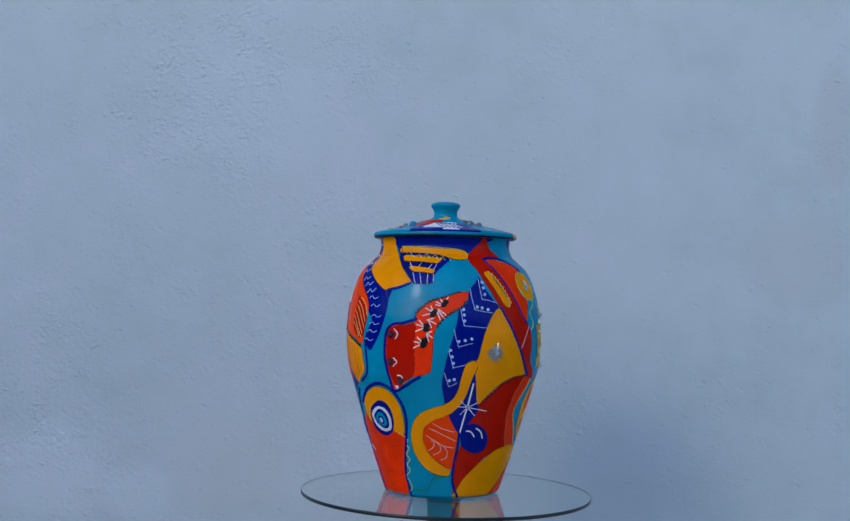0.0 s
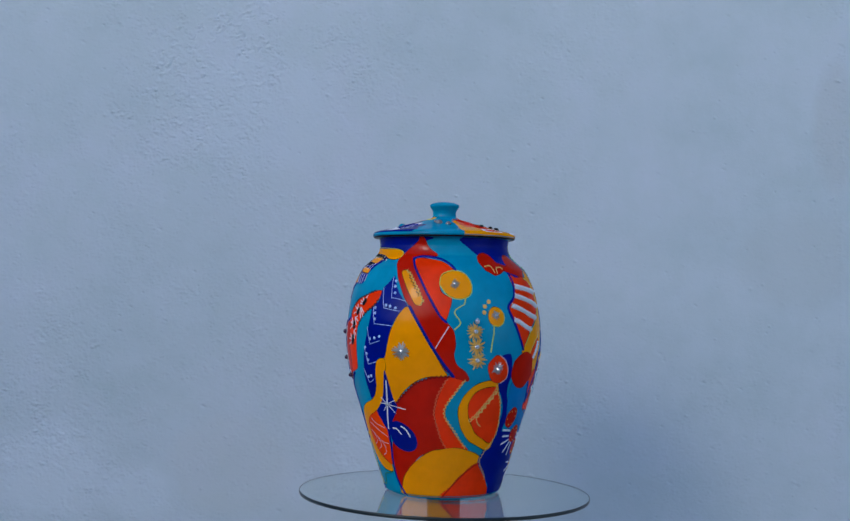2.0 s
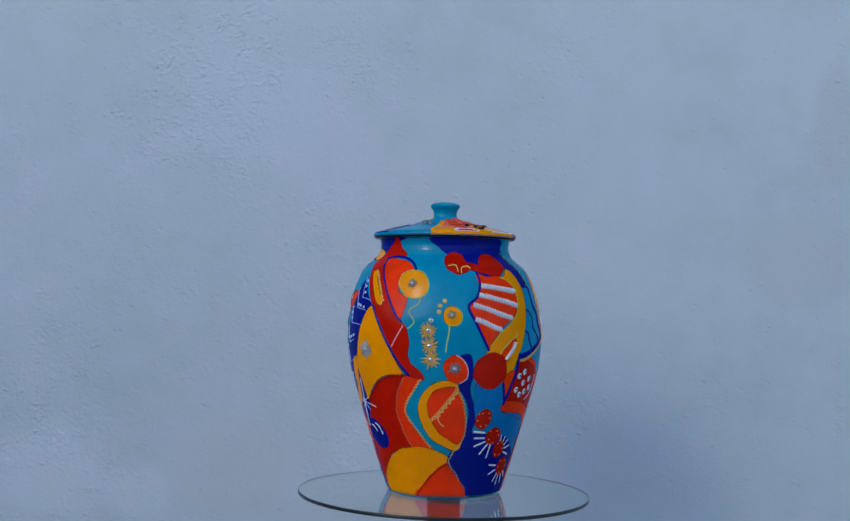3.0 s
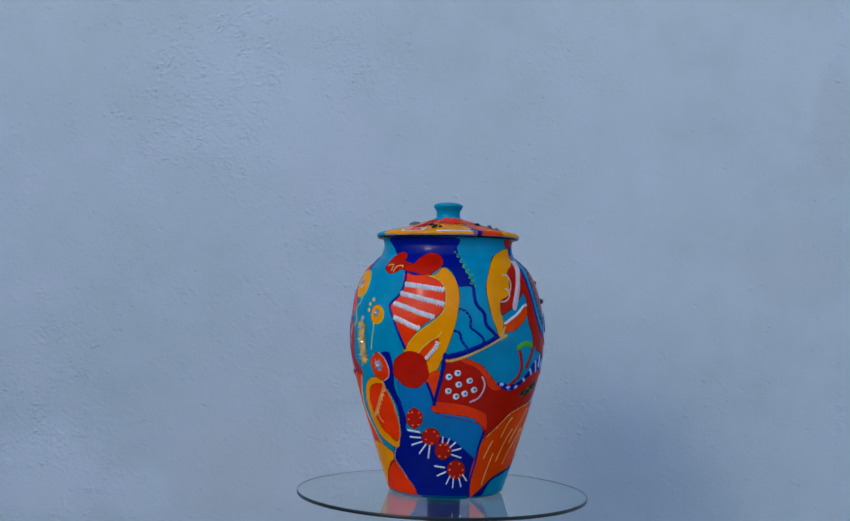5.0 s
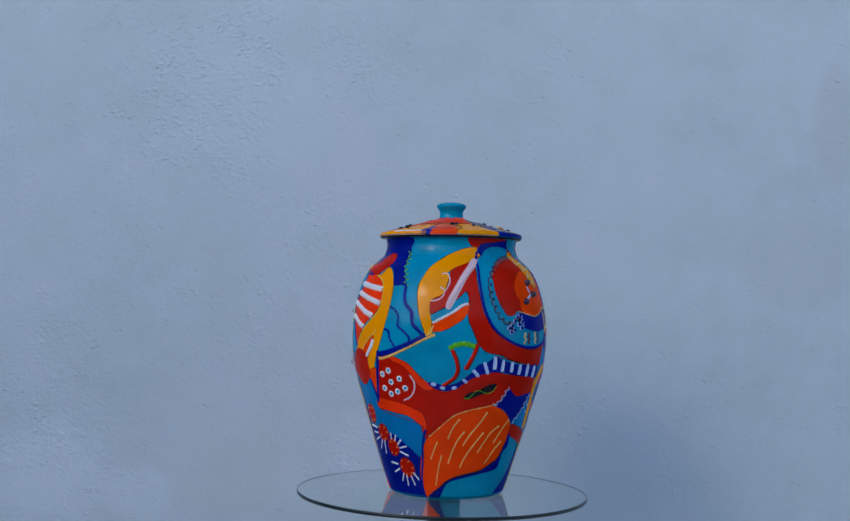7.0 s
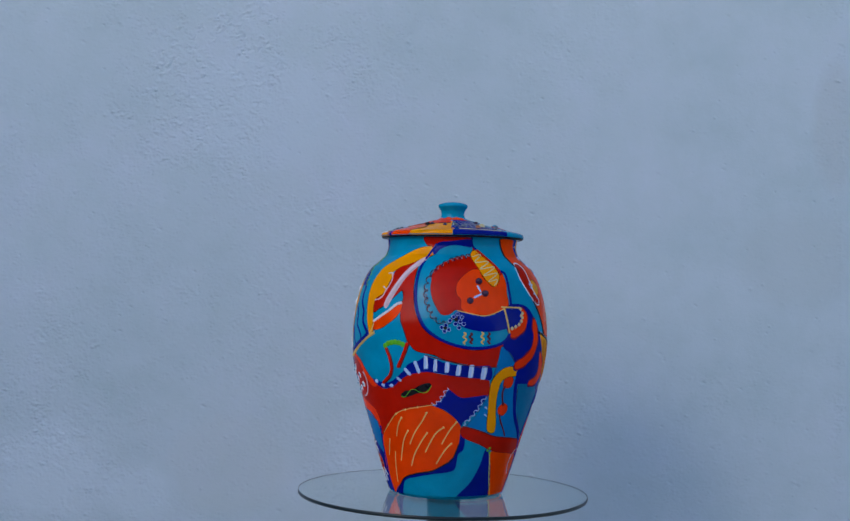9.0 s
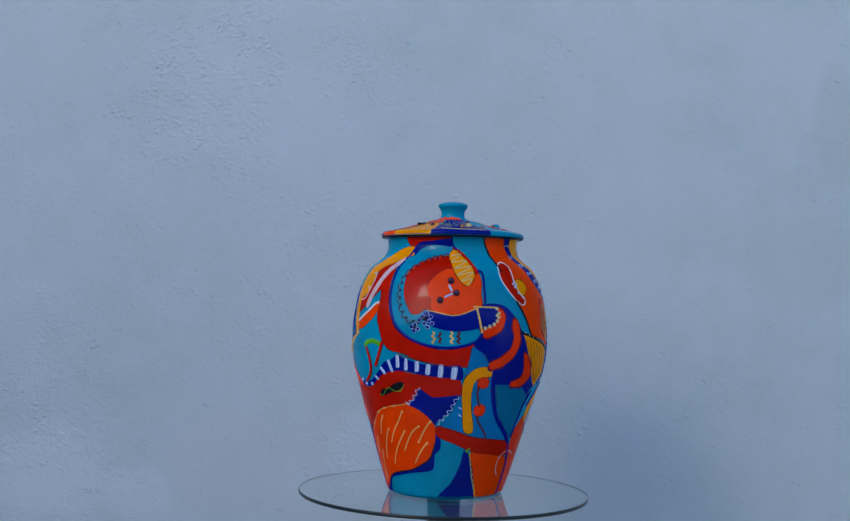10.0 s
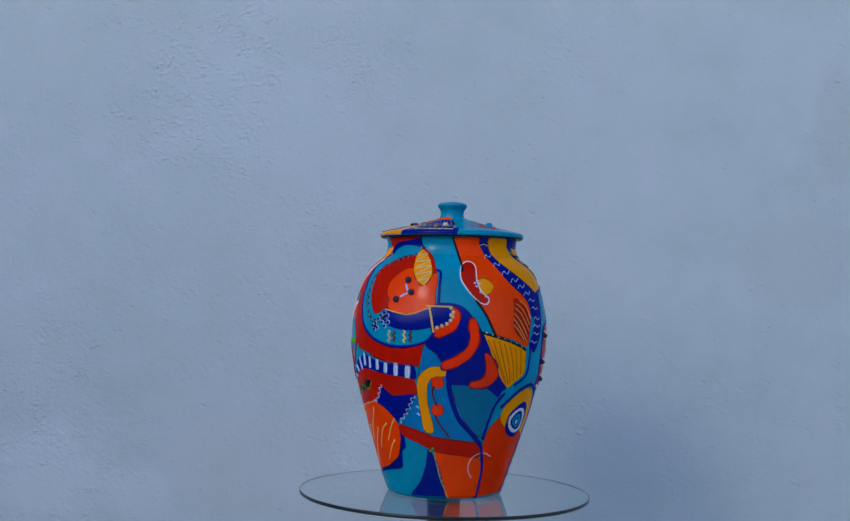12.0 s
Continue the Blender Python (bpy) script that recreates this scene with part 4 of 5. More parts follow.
patch(RED, 2, [(-57.2, 351.7), (-53.5, 349.7), (-49.8, 337.6), (-41.9, 327), (-49.8, 324.6), (-60.2, 322.8), (-57.4, 314.1), (-51.5, 296.5), (-45, 272.3), (-40.5, 255.1), (-36, 241.4), (-33, 234.6), (-30.7, 224.3), (-30.4, 210.4), (-31.1, 196.5), (-29.2, 185.9), (-23.8, 175.3), (-22.1, 166), (-26.7, 166.9), (-32.1, 171.9), (-36.5, 182.4), (-42.1, 203.2), (-48.2, 227.2), (-54.3, 251.1), (-59.1, 268.2), (-64.7, 289), (-69, 306.6), (-72.9, 321.1), (-70.3, 330), (-63.8, 339.5), (-59.1, 345.3)])
patch(SCARLET, 3, [(-58, 321.4), (-45.7, 321), (-36.1, 316.3), (-30.6, 306.6), (-35.8, 302.1), (-39.1, 291.4), (-38.6, 279.5), (-34.5, 272.7), (-32.2, 271.4), (-33.2, 258.8), (-35.6, 243.5), (-38.1, 248.3), (-43.5, 268.9), (-49.1, 289.5), (-54.1, 307)])
stroke(NAVY, 3.2, [(-35.1, 239.4), (-39, 248.3), (-43.6, 265.4), (-49.8, 289.5), (-55.2, 307), (-60.1, 321.3), (-60.2, 322.8), (-51.9, 325.2), (-39.5, 322), (-32.4, 315.1), (-29, 307.3)])
stroke(NAVY, 4.0, [(-56.5, 259.3), (-49.7, 234), (-43.6, 210.1), (-37.3, 188), (-31, 170.5)])
patch(YELLOW, 3, [(-64.7, 304.5), (-60.4, 305.4), (-56.5, 296.3), (-52.3, 282.4), (-49.1, 268.6), (-50.4, 261.7), (-53.4, 262.9), (-57, 275.3), (-61.4, 291.2)])
zigzag(GOLD, 1.4, [(-61.9, 306), (-58.5, 301.9), (-55.5, 292.8), (-52.7, 283.8), (-50.4, 273.4), (-48.8, 266.6), (-50.7, 260.9)])
zigzag(INK, 1.0, [(-59.1, 299.7), (-56.4, 291.4), (-53.6, 282.4), (-51.3, 273.4)])
stroke(PINKISH, 1.3, [(-33.9, 234.6), (-37.6, 220.6), (-41.2, 206.7)])
patch(YELLOW, 4, [(-39, 288.6), (-37.4, 300.8), (-30.3, 306), (-23.6, 301.8), (-20.2, 289.2), (-21.5, 276.5), (-26.8, 270.7), (-33.8, 274.6)])
stroke(LEMON, 1.2, [(-39.4, 288.6), (-37.9, 301.5), (-30.4, 306.7), (-23.3, 302.5), (-19.9, 289.2), (-21.1, 275.8), (-26.8, 270), (-34.2, 273.9), (-39.4, 288.6)])
stroke(LEMON, 1.4, [(-24.2, 270.1), (-25.3, 263.1), (-29.4, 257.3), (-30.6, 251.7), (-28.1, 243.5), (-27.6, 237.9), (-30.8, 230.8)])
starburst(SILVER, 7, [(-30.2, 288.9)])
patch(YELLOW, 0, [(-10.8, 247.8), (-9.6, 256.8), (-6.6, 260.4), (-2.6, 257.8), (-0.5, 248.2), (-1.8, 239.1), (-5.4, 235.5), (-9.3, 238.8)])
stroke(LEMON, 1.1, [(-3.2, 258.5), (-0.4, 251.6), (-0.8, 241.2), (-4.2, 235.6), (-8.4, 236.8)])
starburst(SILVER, 6.5, [(-6, 250)])
stroke(LEMON, 1.5, [(-7.5, 235.5), (-7.8, 225.1), (-8.7, 215.4), (-9.5, 202.2)])
dots(GOLD, 6, [(-10, 267.2), (-12.7, 260.9), (-13.3, 253.2)])
starburst(GOLD, 12, [(-18.9, 228.7), (-18.2, 209.3), (-17.7, 192)])
beads(CRYSTAL, 7.5, [(-17.8, 241.9), (-18.9, 228.7), (-18.2, 209.3), (-17.7, 192)])
patch(AZURE, 0, [(10, 165.6), (14.1, 155.4), (21, 153.9), (27, 163.7), (30.9, 142.7), (30.7, 133.3), (37.6, 128.7), (48, 125.5), (59.3, 119.6), (66.5, 110.5), (68.3, 92.2), (68.1, 77.5), (65, 62.3), (59.3, 62.7), (52, 74.6), (45.6, 82), (37.7, 90.5), (30, 93.7), (22.3, 96.7), (14.4, 101.6), (10.2, 111.9), (9.3, 129.8), (7.9, 147.5)])
patch(NAVY, 4, [(-3.1, 196), (3.3, 200.2), (5.7, 193.4), (6.7, 172.3), (5.7, 154.4), (8.7, 133.3), (11.1, 112), (9.8, 97.3), (18.1, 94.7), (29.9, 92.2), (41.6, 87.7), (49.8, 78.3), (58.2, 65.7), (61.9, 59.5), (59.9, 44.9), (59.7, 26.2), (62.2, 7.2), (37.8, 7.2), (13.3, 7.2), (9.1, 21.5), (2.1, 33.8), (-4.8, 47.4), (-8, 57.8), (-4.5, 73.2), (1.4, 86.6), (4.5, 100.2), (5.7, 122.1), (3, 139.7), (-1.3, 153.5), (-3.4, 158.2), (1.3, 164.6), (2.8, 171.9), (0.7, 187.2)])
patch(YELLOW, 5, [(-4.4, 164.6), (-11.6, 164.3), (-18, 158.3), (-23.3, 147.2), (-26.6, 132.6), (-26.8, 118.3), (-24.1, 101.2), (-18.8, 87.1), (-11.7, 79.5), (-2.3, 72.4), (2.3, 81.9), (1.3, 125.4), (-1.6, 155.4)])
patch(SCARLET, 6, [(-4.2, 156.8), (-11.6, 155.1), (-17.5, 147.6), (-20.5, 135.3), (-20.2, 121), (-17.2, 106.8), (-12.9, 94.7), (-5.8, 86.2), (0.2, 81.9), (3.8, 92.8), (4.1, 111), (2.6, 129), (0.4, 143.3), (-2.6, 155.4)])
zigzag(GOLD, 1.2, [(-3.6, 158.9), (-0.8, 148.3), (2, 136.2), (3.6, 121.8), (4.6, 107.3), (4.1, 92.8), (1.1, 80.4), (-2.4, 73.1), (-5.4, 63.5), (-6.6, 57.6), (-4.2, 48.8), (-0.4, 41.4), (3, 31.6)])
scallop(GOLD, 1.3, [(-2.9, 152.5), (-4.7, 146.1), (-7.3, 138.9), (-9.9, 132.4), (-12.7, 125), (-15.9, 117.7), (-18.6, 113.2)], 1.9)
zigzag(GOLD, 1.7, [(-2.5, 150.4), (-5.3, 141.1), (-8.6, 132.4), (-12, 123.7), (-14.5, 116.3)], 2.6)
stroke(GOLD, 1.8, [(-14.5, 116.3), (-13.1, 109.2), (-10.6, 105)])
patch(SCARLET, 6, [(-10.7, 183.3), (-7.7, 194.6), (-4.1, 197.5), (0.5, 190.7), (3.2, 178.8), (2.5, 168.2), (-2.1, 162.5), (-7.5, 165.9)])
stroke(PINKISH, 1.4, [(-3.5, 198.2), (0.5, 192), (3.2, 180.2), (2.9, 168.2), (-1.1, 161.8)])
starburst(SILVER, 9, [(-4.3, 180.8)])
patch(NAVY, 0, [(-20.1, 351.8), (44.1, 351.8), (46.5, 336.8), (48.7, 322.3), (50.3, 307.8), (53.2, 297.3), (54.4, 286.8), (50.7, 286.6), (45.1, 286.4), (43.6, 296.9), (40.2, 307.4), (35.5, 310.8), (26.1, 303.4), (17.3, 299.6), (8.4, 306.6), (-2.8, 321.5), (-14.8, 336.7)])
patch(RED, 1, [(-10.4, 321.7), (-6.9, 329.2), (-1.5, 330.9), (3.7, 327.4), (5.7, 318.7), (9.4, 316.7), (13.8, 314), (12.5, 308.2), (7.1, 308), (2.4, 304.2), (-1.7, 301.9), (-6.1, 306), (-8.9, 310.9)])
patch(RED, 2, [(6.1, 314), (13.7, 314), (16.8, 322.9), (22.4, 328.9), (29.3, 329), (34.6, 321.8), (34.7, 313), (29.6, 304.2), (24.6, 299.8), (18.8, 303.2), (10.4, 306.7)])
stroke(GOLD, 1.4, [(-7.8, 313.1), (-2.8, 314), (-1.5, 305.4)])
stroke(GOLD, 1.4, [(0.6, 304.1), (1.4, 311.3), (5.5, 312.9), (6.9, 310.1)])
patch(SCARLET, 3, [(10.2, 303), (17.3, 299.6), (26.3, 301.2), (28.8, 299.9), (34.2, 293), (37.6, 282.6), (37.7, 265.1), (34.7, 251.1), (29.6, 242.6), (23.6, 233.2), (19, 219), (14.8, 208.3), (11.7, 222), (8.7, 235.8), (4.9, 253.1), (3.7, 262.3), (8.7, 272.4), (11.3, 285.2)])
patch(YELLOW, 4, [(26.4, 299.1), (31.5, 301.4), (35.5, 310.1), (40.2, 305.3), (44.2, 292), (45.6, 273.8), (44.5, 251.5), (42.1, 229.3), (38.6, 206.3), (35, 187.4), (30.6, 167.5), (27.6, 174.3), (25.2, 188.1), (20.6, 198.3), (14, 201.2), (16.5, 209.8), (22.1, 226.2), (29.1, 238.4), (34.8, 249), (37.4, 259.6), (38, 275.6), (35.9, 289.5), (31.7, 296.4)])
stroke(LEMON, 1.1, [(26.8, 299.1), (32.1, 295.7), (36.3, 287.4), (38, 273.5), (37.2, 258.2), (34.5, 248.3), (29.1, 237.7), (22.1, 225.5), (16.5, 209.8)])
fluffy(WHITE, 6.6, [(12.2, 288.1), (20.2, 286.2), (28.8, 283.6), (37, 281.2)])
fluffy(WHITE, 6.6, [(10.3, 276), (19.3, 272.1), (29.3, 266.9), (37.1, 263)])
fluffy(WHITE, 6.6, [(6.3, 263.1), (14.9, 257.9), (23.2, 251.3), (31.8, 246.1)])
fluffy(WHITE, 6.6, [(7.2, 244.8), (13.1, 240.3), (18.9, 234.3), (23.7, 231.1)])
stroke(NAVY, 3.6, [(10.7, 305.2), (11.8, 292.3), (9.6, 274.5), (4.4, 263.7), (3.9, 256.6), (7.8, 239.2), (11.7, 220.6), (15.1, 204.8)])
patch(ORANGE, 5, [(22.8, 198.4), (28.4, 210.6), (33.8, 219.2), (33.2, 207.4), (29.9, 195.4), (26.2, 189.6)])
fluffy(WHITE, 5, [(33.8, 215.1), (32, 206), (26.8, 192.4)])
stroke(GOLD, 1.5, [(22.8, 199.8), (27.8, 213.4), (33.2, 220.6), (35.8, 228.3)])
patch(ORANGE, 5, [(29.8, 174.5), (35.7, 176.2), (34.3, 157.1), (31.2, 137.7), (28.4, 151.7), (27, 165.1)])
patch(RED, 6, [(37.2, 192.7), (44.9, 194.9), (52, 192.1), (58.6, 185), (63.3, 174.2), (67.9, 164.7), (73.3, 155.8), (80.1, 150.4), (84.9, 154.2), (89.4, 164.2), (93.9, 172.7), (99.3, 176.9), (106.2, 177.4), (113.3, 174.8), (122.6, 171.8), (131.9, 170), (145.2, 167.9), (146.2, 145.1), (138, 145.2), (129.6, 143.8), (124.5, 149.3), (121.2, 154.1), (119, 144.8), (114.7, 136), (109.5, 132.1), (100.3, 129.7), (92.2, 125.2), (83.6, 114.5), (76.3, 102.5), (69.4, 92.5), (66.3, 88.6), (64.6, 99.3), (63.1, 110), (55.7, 116.5), (45.7, 120.2), (36.9, 122.5), (29.9, 125.7), (32.4, 149.2), (35.1, 171.1)])
patch(SCARLET, 7, [(31.6, 136.8), (42.9, 135.7), (52.8, 131.9), (60, 126.3), (65.3, 121), (67.5, 106.8), (66.3, 90.1), (64, 104.4), (55.7, 116.5), (45.7, 120.2), (36.9, 122.5), (29.9, 125.7)])
patch(SCARLET, 7, [(44.9, 194.9), (52, 192.1), (58.6, 185), (63.3, 174.2), (67.9, 164.7), (73.3, 155.8), (69.3, 152), (63.9, 158.7), (60, 172.5), (54.2, 183.9), (48.4, 188.2)])
stroke(NAVY, 5.5, [(37.7, 199.3), (36.3, 174.9), (33.7, 153.5), (31.1, 133.4)])
stroke(NAVY, 4, [(27.3, 161.6), (29.3, 149.6), (31.1, 135.5)])
patch(RED, 6, [(7.7, 186.6), (12.3, 197.5), (19, 201.6), (25.3, 195.1), (28.2, 177.9), (27, 165.1), (21.1, 155.4), (14.8, 155.4), (9.1, 163.4), (6.7, 172.3)])
dots(WHITE, 8.6, [(40, 170.1), (44.9, 175.2), (45.8, 160.4), (52.1, 165.4), (39.8, 151.7), (49.7, 148.4), (55.3, 153.4), (44.5, 144.7)])
dots(TEAL, 4, [(40.3, 170.8), (45.2, 175.9), (46.1, 161.1), (52.4, 166.1), (40.1, 152.4), (50, 149.1), (55.6, 154.1), (44.8, 145.4)], 2.4)
stroke(PINKISH, 2.4, [(59.5, 170.4), (61.7, 161.1), (61, 150.4), (58, 141.9), (53.6, 137.6)])
stroke(MAROON, 1.2, [(31.6, 122.7), (38.3, 118), (48.4, 114.6), (60, 108.7), (66, 101.8), (67, 91.6)])
patch(RED, 5, [(23, 114.8), (20.9, 105.4), (16.5, 101.1), (12.3, 104.4), (11.2, 113.5), (13.7, 122.9), (18, 127.2), (21.8, 123.9)])
patch(RED, 5, [(34.2, 91), (32.3, 82.7), (27.6, 78.9), (23, 81.9), (21.5, 90), (23.8, 98.5), (28.3, 102.2), (32.5, 99.1)])
patch(RED, 5, [(42.2, 72.4), (40.6, 64.1), (36.4, 60.5), (32.3, 63.7), (30.7, 71.9), (32.5, 80.3), (36.5, 83.9), (40.4, 80.6)])
patch(RED, 5, [(54.5, 46.6), (52.9, 37.7), (47.7, 34.1), (42.3, 37.7), (40, 46.6), (41.9, 55.5), (46.7, 59.3), (51.8, 55.6)])
dots(GOLD, 1.9, [(13.4, 120.9), (15.9, 122), (20.7, 121.8), (21.6, 115.4), (19.6, 105.8), (15.5, 104.6), (12.7, 112.2), (24.7, 97.6), (30.5, 97.4), (32.7, 91.7), (28.5, 81.9), (24.2, 86.6), (34.5, 79.4), (38.5, 80.3), (40.6, 72.4), (38.6, 64.3), (33.9, 64.8), (42.9, 54.8), (49.5, 54.8), (52.7, 46.6), (50.8, 39.2), (46.1, 37.8), (41.8, 46.7)])
stroke(WHITE, 2.6, [(11.1, 97.5), (19.8, 95.7)])
stroke(WHITE, 2.6, [(12.1, 88.9), (20.2, 88.5)])
stroke(WHITE, 2.6, [(12.6, 78.1), (21.2, 83.5)])
stroke(WHITE, 2.6, [(18, 67), (23.9, 80.1)])
stroke(WHITE, 2.6, [(24.9, 61.9), (26.8, 78.8)])
stroke(WHITE, 2.6, [(36.1, 83.2), (36.5, 90.4)])
stroke(WHITE, 2.6, [(39.7, 81.8), (41.1, 88.4)])
stroke(WHITE, 2.6, [(41.7, 76.8), (45.6, 83.4)])
stroke(WHITE, 2.6, [(43.4, 72.4), (49.9, 75.4)])
stroke(WHITE, 2.6, [(43.1, 67.3), (50.4, 62.9)])
stroke(WHITE, 2.6, [(29.8, 51.2), (37.7, 49.5)])
stroke(WHITE, 2.6, [(31.7, 38.1), (38.7, 43.6)])
stroke(WHITE, 2.6, [(39.3, 27.3), (42.4, 37.8)])
stroke(WHITE, 2.6, [(45.2, 22.1), (45.3, 34.8)])
stroke(WHITE, 2.6, [(52.7, 23.5), (50, 35.5)])
stroke(WHITE, 2.6, [(57.1, 31.6), (53, 40)])
stroke(NAVY, 4.5, [(54.4, 286.8), (54.6, 272.8), (56, 262.4), (60, 252.1), (61, 238.2), (65.3, 227.8), (68.5, 221.5)])
stroke(NAVY, 7.5, [(67.8, 221.5), (62, 213.8), (52.4, 204.7), (44.9, 198.9), (38.6, 195.9)])
fluffy(GOLD, 3.6, [(74.4, 224.3), (67.1, 216.6), (58.8, 206.8), (49.5, 197), (42, 191.2), (37.8, 191)])
stroke(NAVY, 3.0, [(45.8, 257.8), (49.4, 253.8), (51.9, 244.9), (51.8, 234.5), (55.5, 227.6), (59, 220.1), (59.4, 213.1)])
stroke(NAVY, 3.0, [(42.7, 229.3), (45.7, 226.7), (46.9, 217), (50, 207.4)])
dots(GREEN, 1.6, [(47, 256.5), (48.9, 253.8), (50.7, 249.7), (51.6, 244.2), (51.5, 238.6), (46.3, 222.5), (46.9, 217), (48.5, 211.5)])
leaflets(GREEN, 4, [(45.4, 330.9), (47.9, 322.2), (49.9, 311.4), (52.2, 302.2), (53.4, 293.8), (54.1, 286.1)])
patch(YELLOW, 0, [(110, 336.5), (101.2, 338.9), (91.2, 335.5), (79.7, 327.1), (70.1, 314.3), (65.6, 301.3), (62.8, 285.6), (63.4, 264.6), (65.5, 243.9), (67.9, 230.1), (69.5, 221.9), (73, 227.6), (71.6, 244.2), (70.8, 258), (71.2, 268.4), (76.5, 270.1), (80.6, 282.8), (81.9, 296.9), (80.6, 303.9), (85, 309.8), (93.4, 316.7), (104.3, 325.2), (109.3, 330.6)])
patch(RED, 1, [(106.1, 327.5), (93.4, 316.7), (83.1, 307.6), (81.2, 293.3), (78, 275.7), (71.3, 267.1), (71.5, 251.1), (76.7, 256.2), (83.7, 265.5), (89.2, 276.1), (91.9, 279.7), (93.3, 269.3), (92.2, 258.9), (93.2, 241.6), (96.1, 225.7), (99.4, 210.5), (104.2, 202.1), (113.3, 198.5), (117.8, 193.9), (128.4, 188.1), (139.4, 184.8), (150.2, 184.7), (152.1, 203.6), (154.4, 214.1), (145.2, 207.1), (134.2, 204.9), (123.6, 210.1), (114.6, 218.6), (106.7, 232), (101.6, 254), (99.3, 278.3), (98.6, 303.1), (99.8, 322.9)])
patch(PINKISH, 2, [(103.1, 324.5), (97.7, 321.3), (90.2, 304.3), (85.1, 286.5), (81.2, 270.9), (79.7, 259.8), (81.9, 256.4), (84.3, 264.1), (88.3, 281), (93.5, 299.5), (102.5, 319.3)])
patch(ORANGE, 2, [(72.6, 237.3), (78.3, 244.5), (84.3, 251.6), (89.9, 260.2), (93.2, 264.5), (92.4, 253.3), (88.9, 243.5), (82.8, 234.3), (76.9, 228.5), (73, 229)])
fluffy(PINKISH, 4.4, [(102, 321), (96, 309), (91, 297), (87, 284), (83.6, 271), (81.4, 260)])
fluffy(WHITE, 3.4, [(72.6, 238.7), (78.3, 245.8), (84.3, 253.7), (89, 261.5), (92.8, 264.5)])
stroke(PINKISH, 1.8, [(77.1, 302.4), (80.3, 302.5), (81.9, 294.8), (80.9, 286.3), (78.7, 278.5), (78.1, 273.6), (75, 268.6), (71.3, 267.1)])
stroke(PINKISH, 1.8, [(76.4, 284.7), (78.6, 282)])
stroke(GOLD, 2.2, [(69.5, 222.6), (71.3, 226.9), (73, 235.2)])
patch(NAVY, 8, [(72.3, 163.2), (79.3, 159.2), (85.6, 161.5), (91.4, 169.3), (95.3, 176.8), (99, 186.3), (103.9, 189.5), (108.7, 196.1), (113.3, 192.9), (120.9, 187.8), (128.5, 185.3), (137.8, 184.8), (146, 184.1), (147, 167.1), (140.1, 168.7), (131.9, 170), (122.6, 172.5), (114.9, 175.6), (107, 175.8), (98.7, 171.5), (92.2, 163.7), (86.3, 154.4), (77.1, 152.4), (70.2, 160)])
stroke(MAROON, 1.4, [(108.7, 197.5), (117.8, 192.5), (128.5, 186.7), (139.4, 183.4), (150.2, 183.3)])
stroke(PALE, 5, [(72.5, 160.4), (74.1, 159.9)])
stroke(PALE, 5, [(78, 156.1), (79.4, 155.6)])
stroke(PALE, 5, [(84.8, 155.7), (86.1, 156.5)])
stroke(PALE, 4.5, [(90.8, 166.4), (92.5, 163.8)])
stroke(PALE, 5, [(96.5, 178.3), (99, 172.2)])
stroke(PALE, 5, [(102.6, 188), (104.8, 175.6)])
patch(PALE, 9, [(107.9, 195.9), (108.9, 196.8), (109.8, 196.2), (110.1, 181.3), (108.7, 180.4), (107.8, 181)])
patch(PALE, 9, [(113.6, 191.6), (114.4, 192.4), (115.2, 191.8), (115.2, 178.4), (114.3, 177.6), (113.1, 178.1)])
patch(PALE, 9, [(119.9, 188.8), (121.1, 189.6), (122.1, 188.3), (121.9, 177.1), (120.7, 176.2), (119.6, 176.8)])
patch(PALE, 9, [(126.4, 185.2), (127.5, 186.1), (128.8, 184.8), (128.3, 173.5), (126.8, 172.6), (125.8, 174)])
patch(PALE, 9, [(133.5, 185.2), (134.8, 186), (136.1, 184.7), (135.6, 170.7), (134.3, 169.9), (133, 171.2)])
patch(PALE, 9, [(140.9, 183), (142.4, 183.8), (144, 182.6), (143.3, 168.5), (141.7, 167.7), (140.4, 169)])
for u, top, foot in [(109.2, 195, 182), (114.6, 191, 179), (121, 188, 178), (127.6, 184.6, 174.4), (134.8, 184.6, 171.6), (142.4, 182.4, 169.4)]:
    stroke(WHITE, 1.8, [(u, top), (u + 0.4, (top + foot) / 2), (u, foot)])
stroke(GREEN, 5, [(83, 207.3), (86.9, 211.6), (91.2, 212.4), (95.2, 210.4)])
dots(GREEN, 7.5, [(83.3, 208), (85.4, 210.9), (87.8, 212.3), (90.2, 213.1), (92.7, 212.4), (95.2, 210.4)])
stroke(MAROON, 1.6, [(84.9, 204.6), (87.2, 192.9), (88.3, 179.6), (86.7, 169.1), (83.4, 162.6), (79.7, 157.6)])
stroke(RED, 4, [(83.7, 204.6), (86, 192.8), (87.1, 179.6), (85.4, 169.7), (82.4, 164), (79, 158.9)])
stroke(MAROON, 1.6, [(99.1, 211.8), (97.3, 200), (95.3, 190.2), (93, 179.7)])
stroke(RED, 4.4, [(97.8, 211.8), (96, 200), (94.1, 190.9), (91.7, 181.1)])
stroke(MAROON, 1.2, [(92.9, 240.9), (96.1, 225.7), (97.8, 213.2), (96.2, 203.5)])
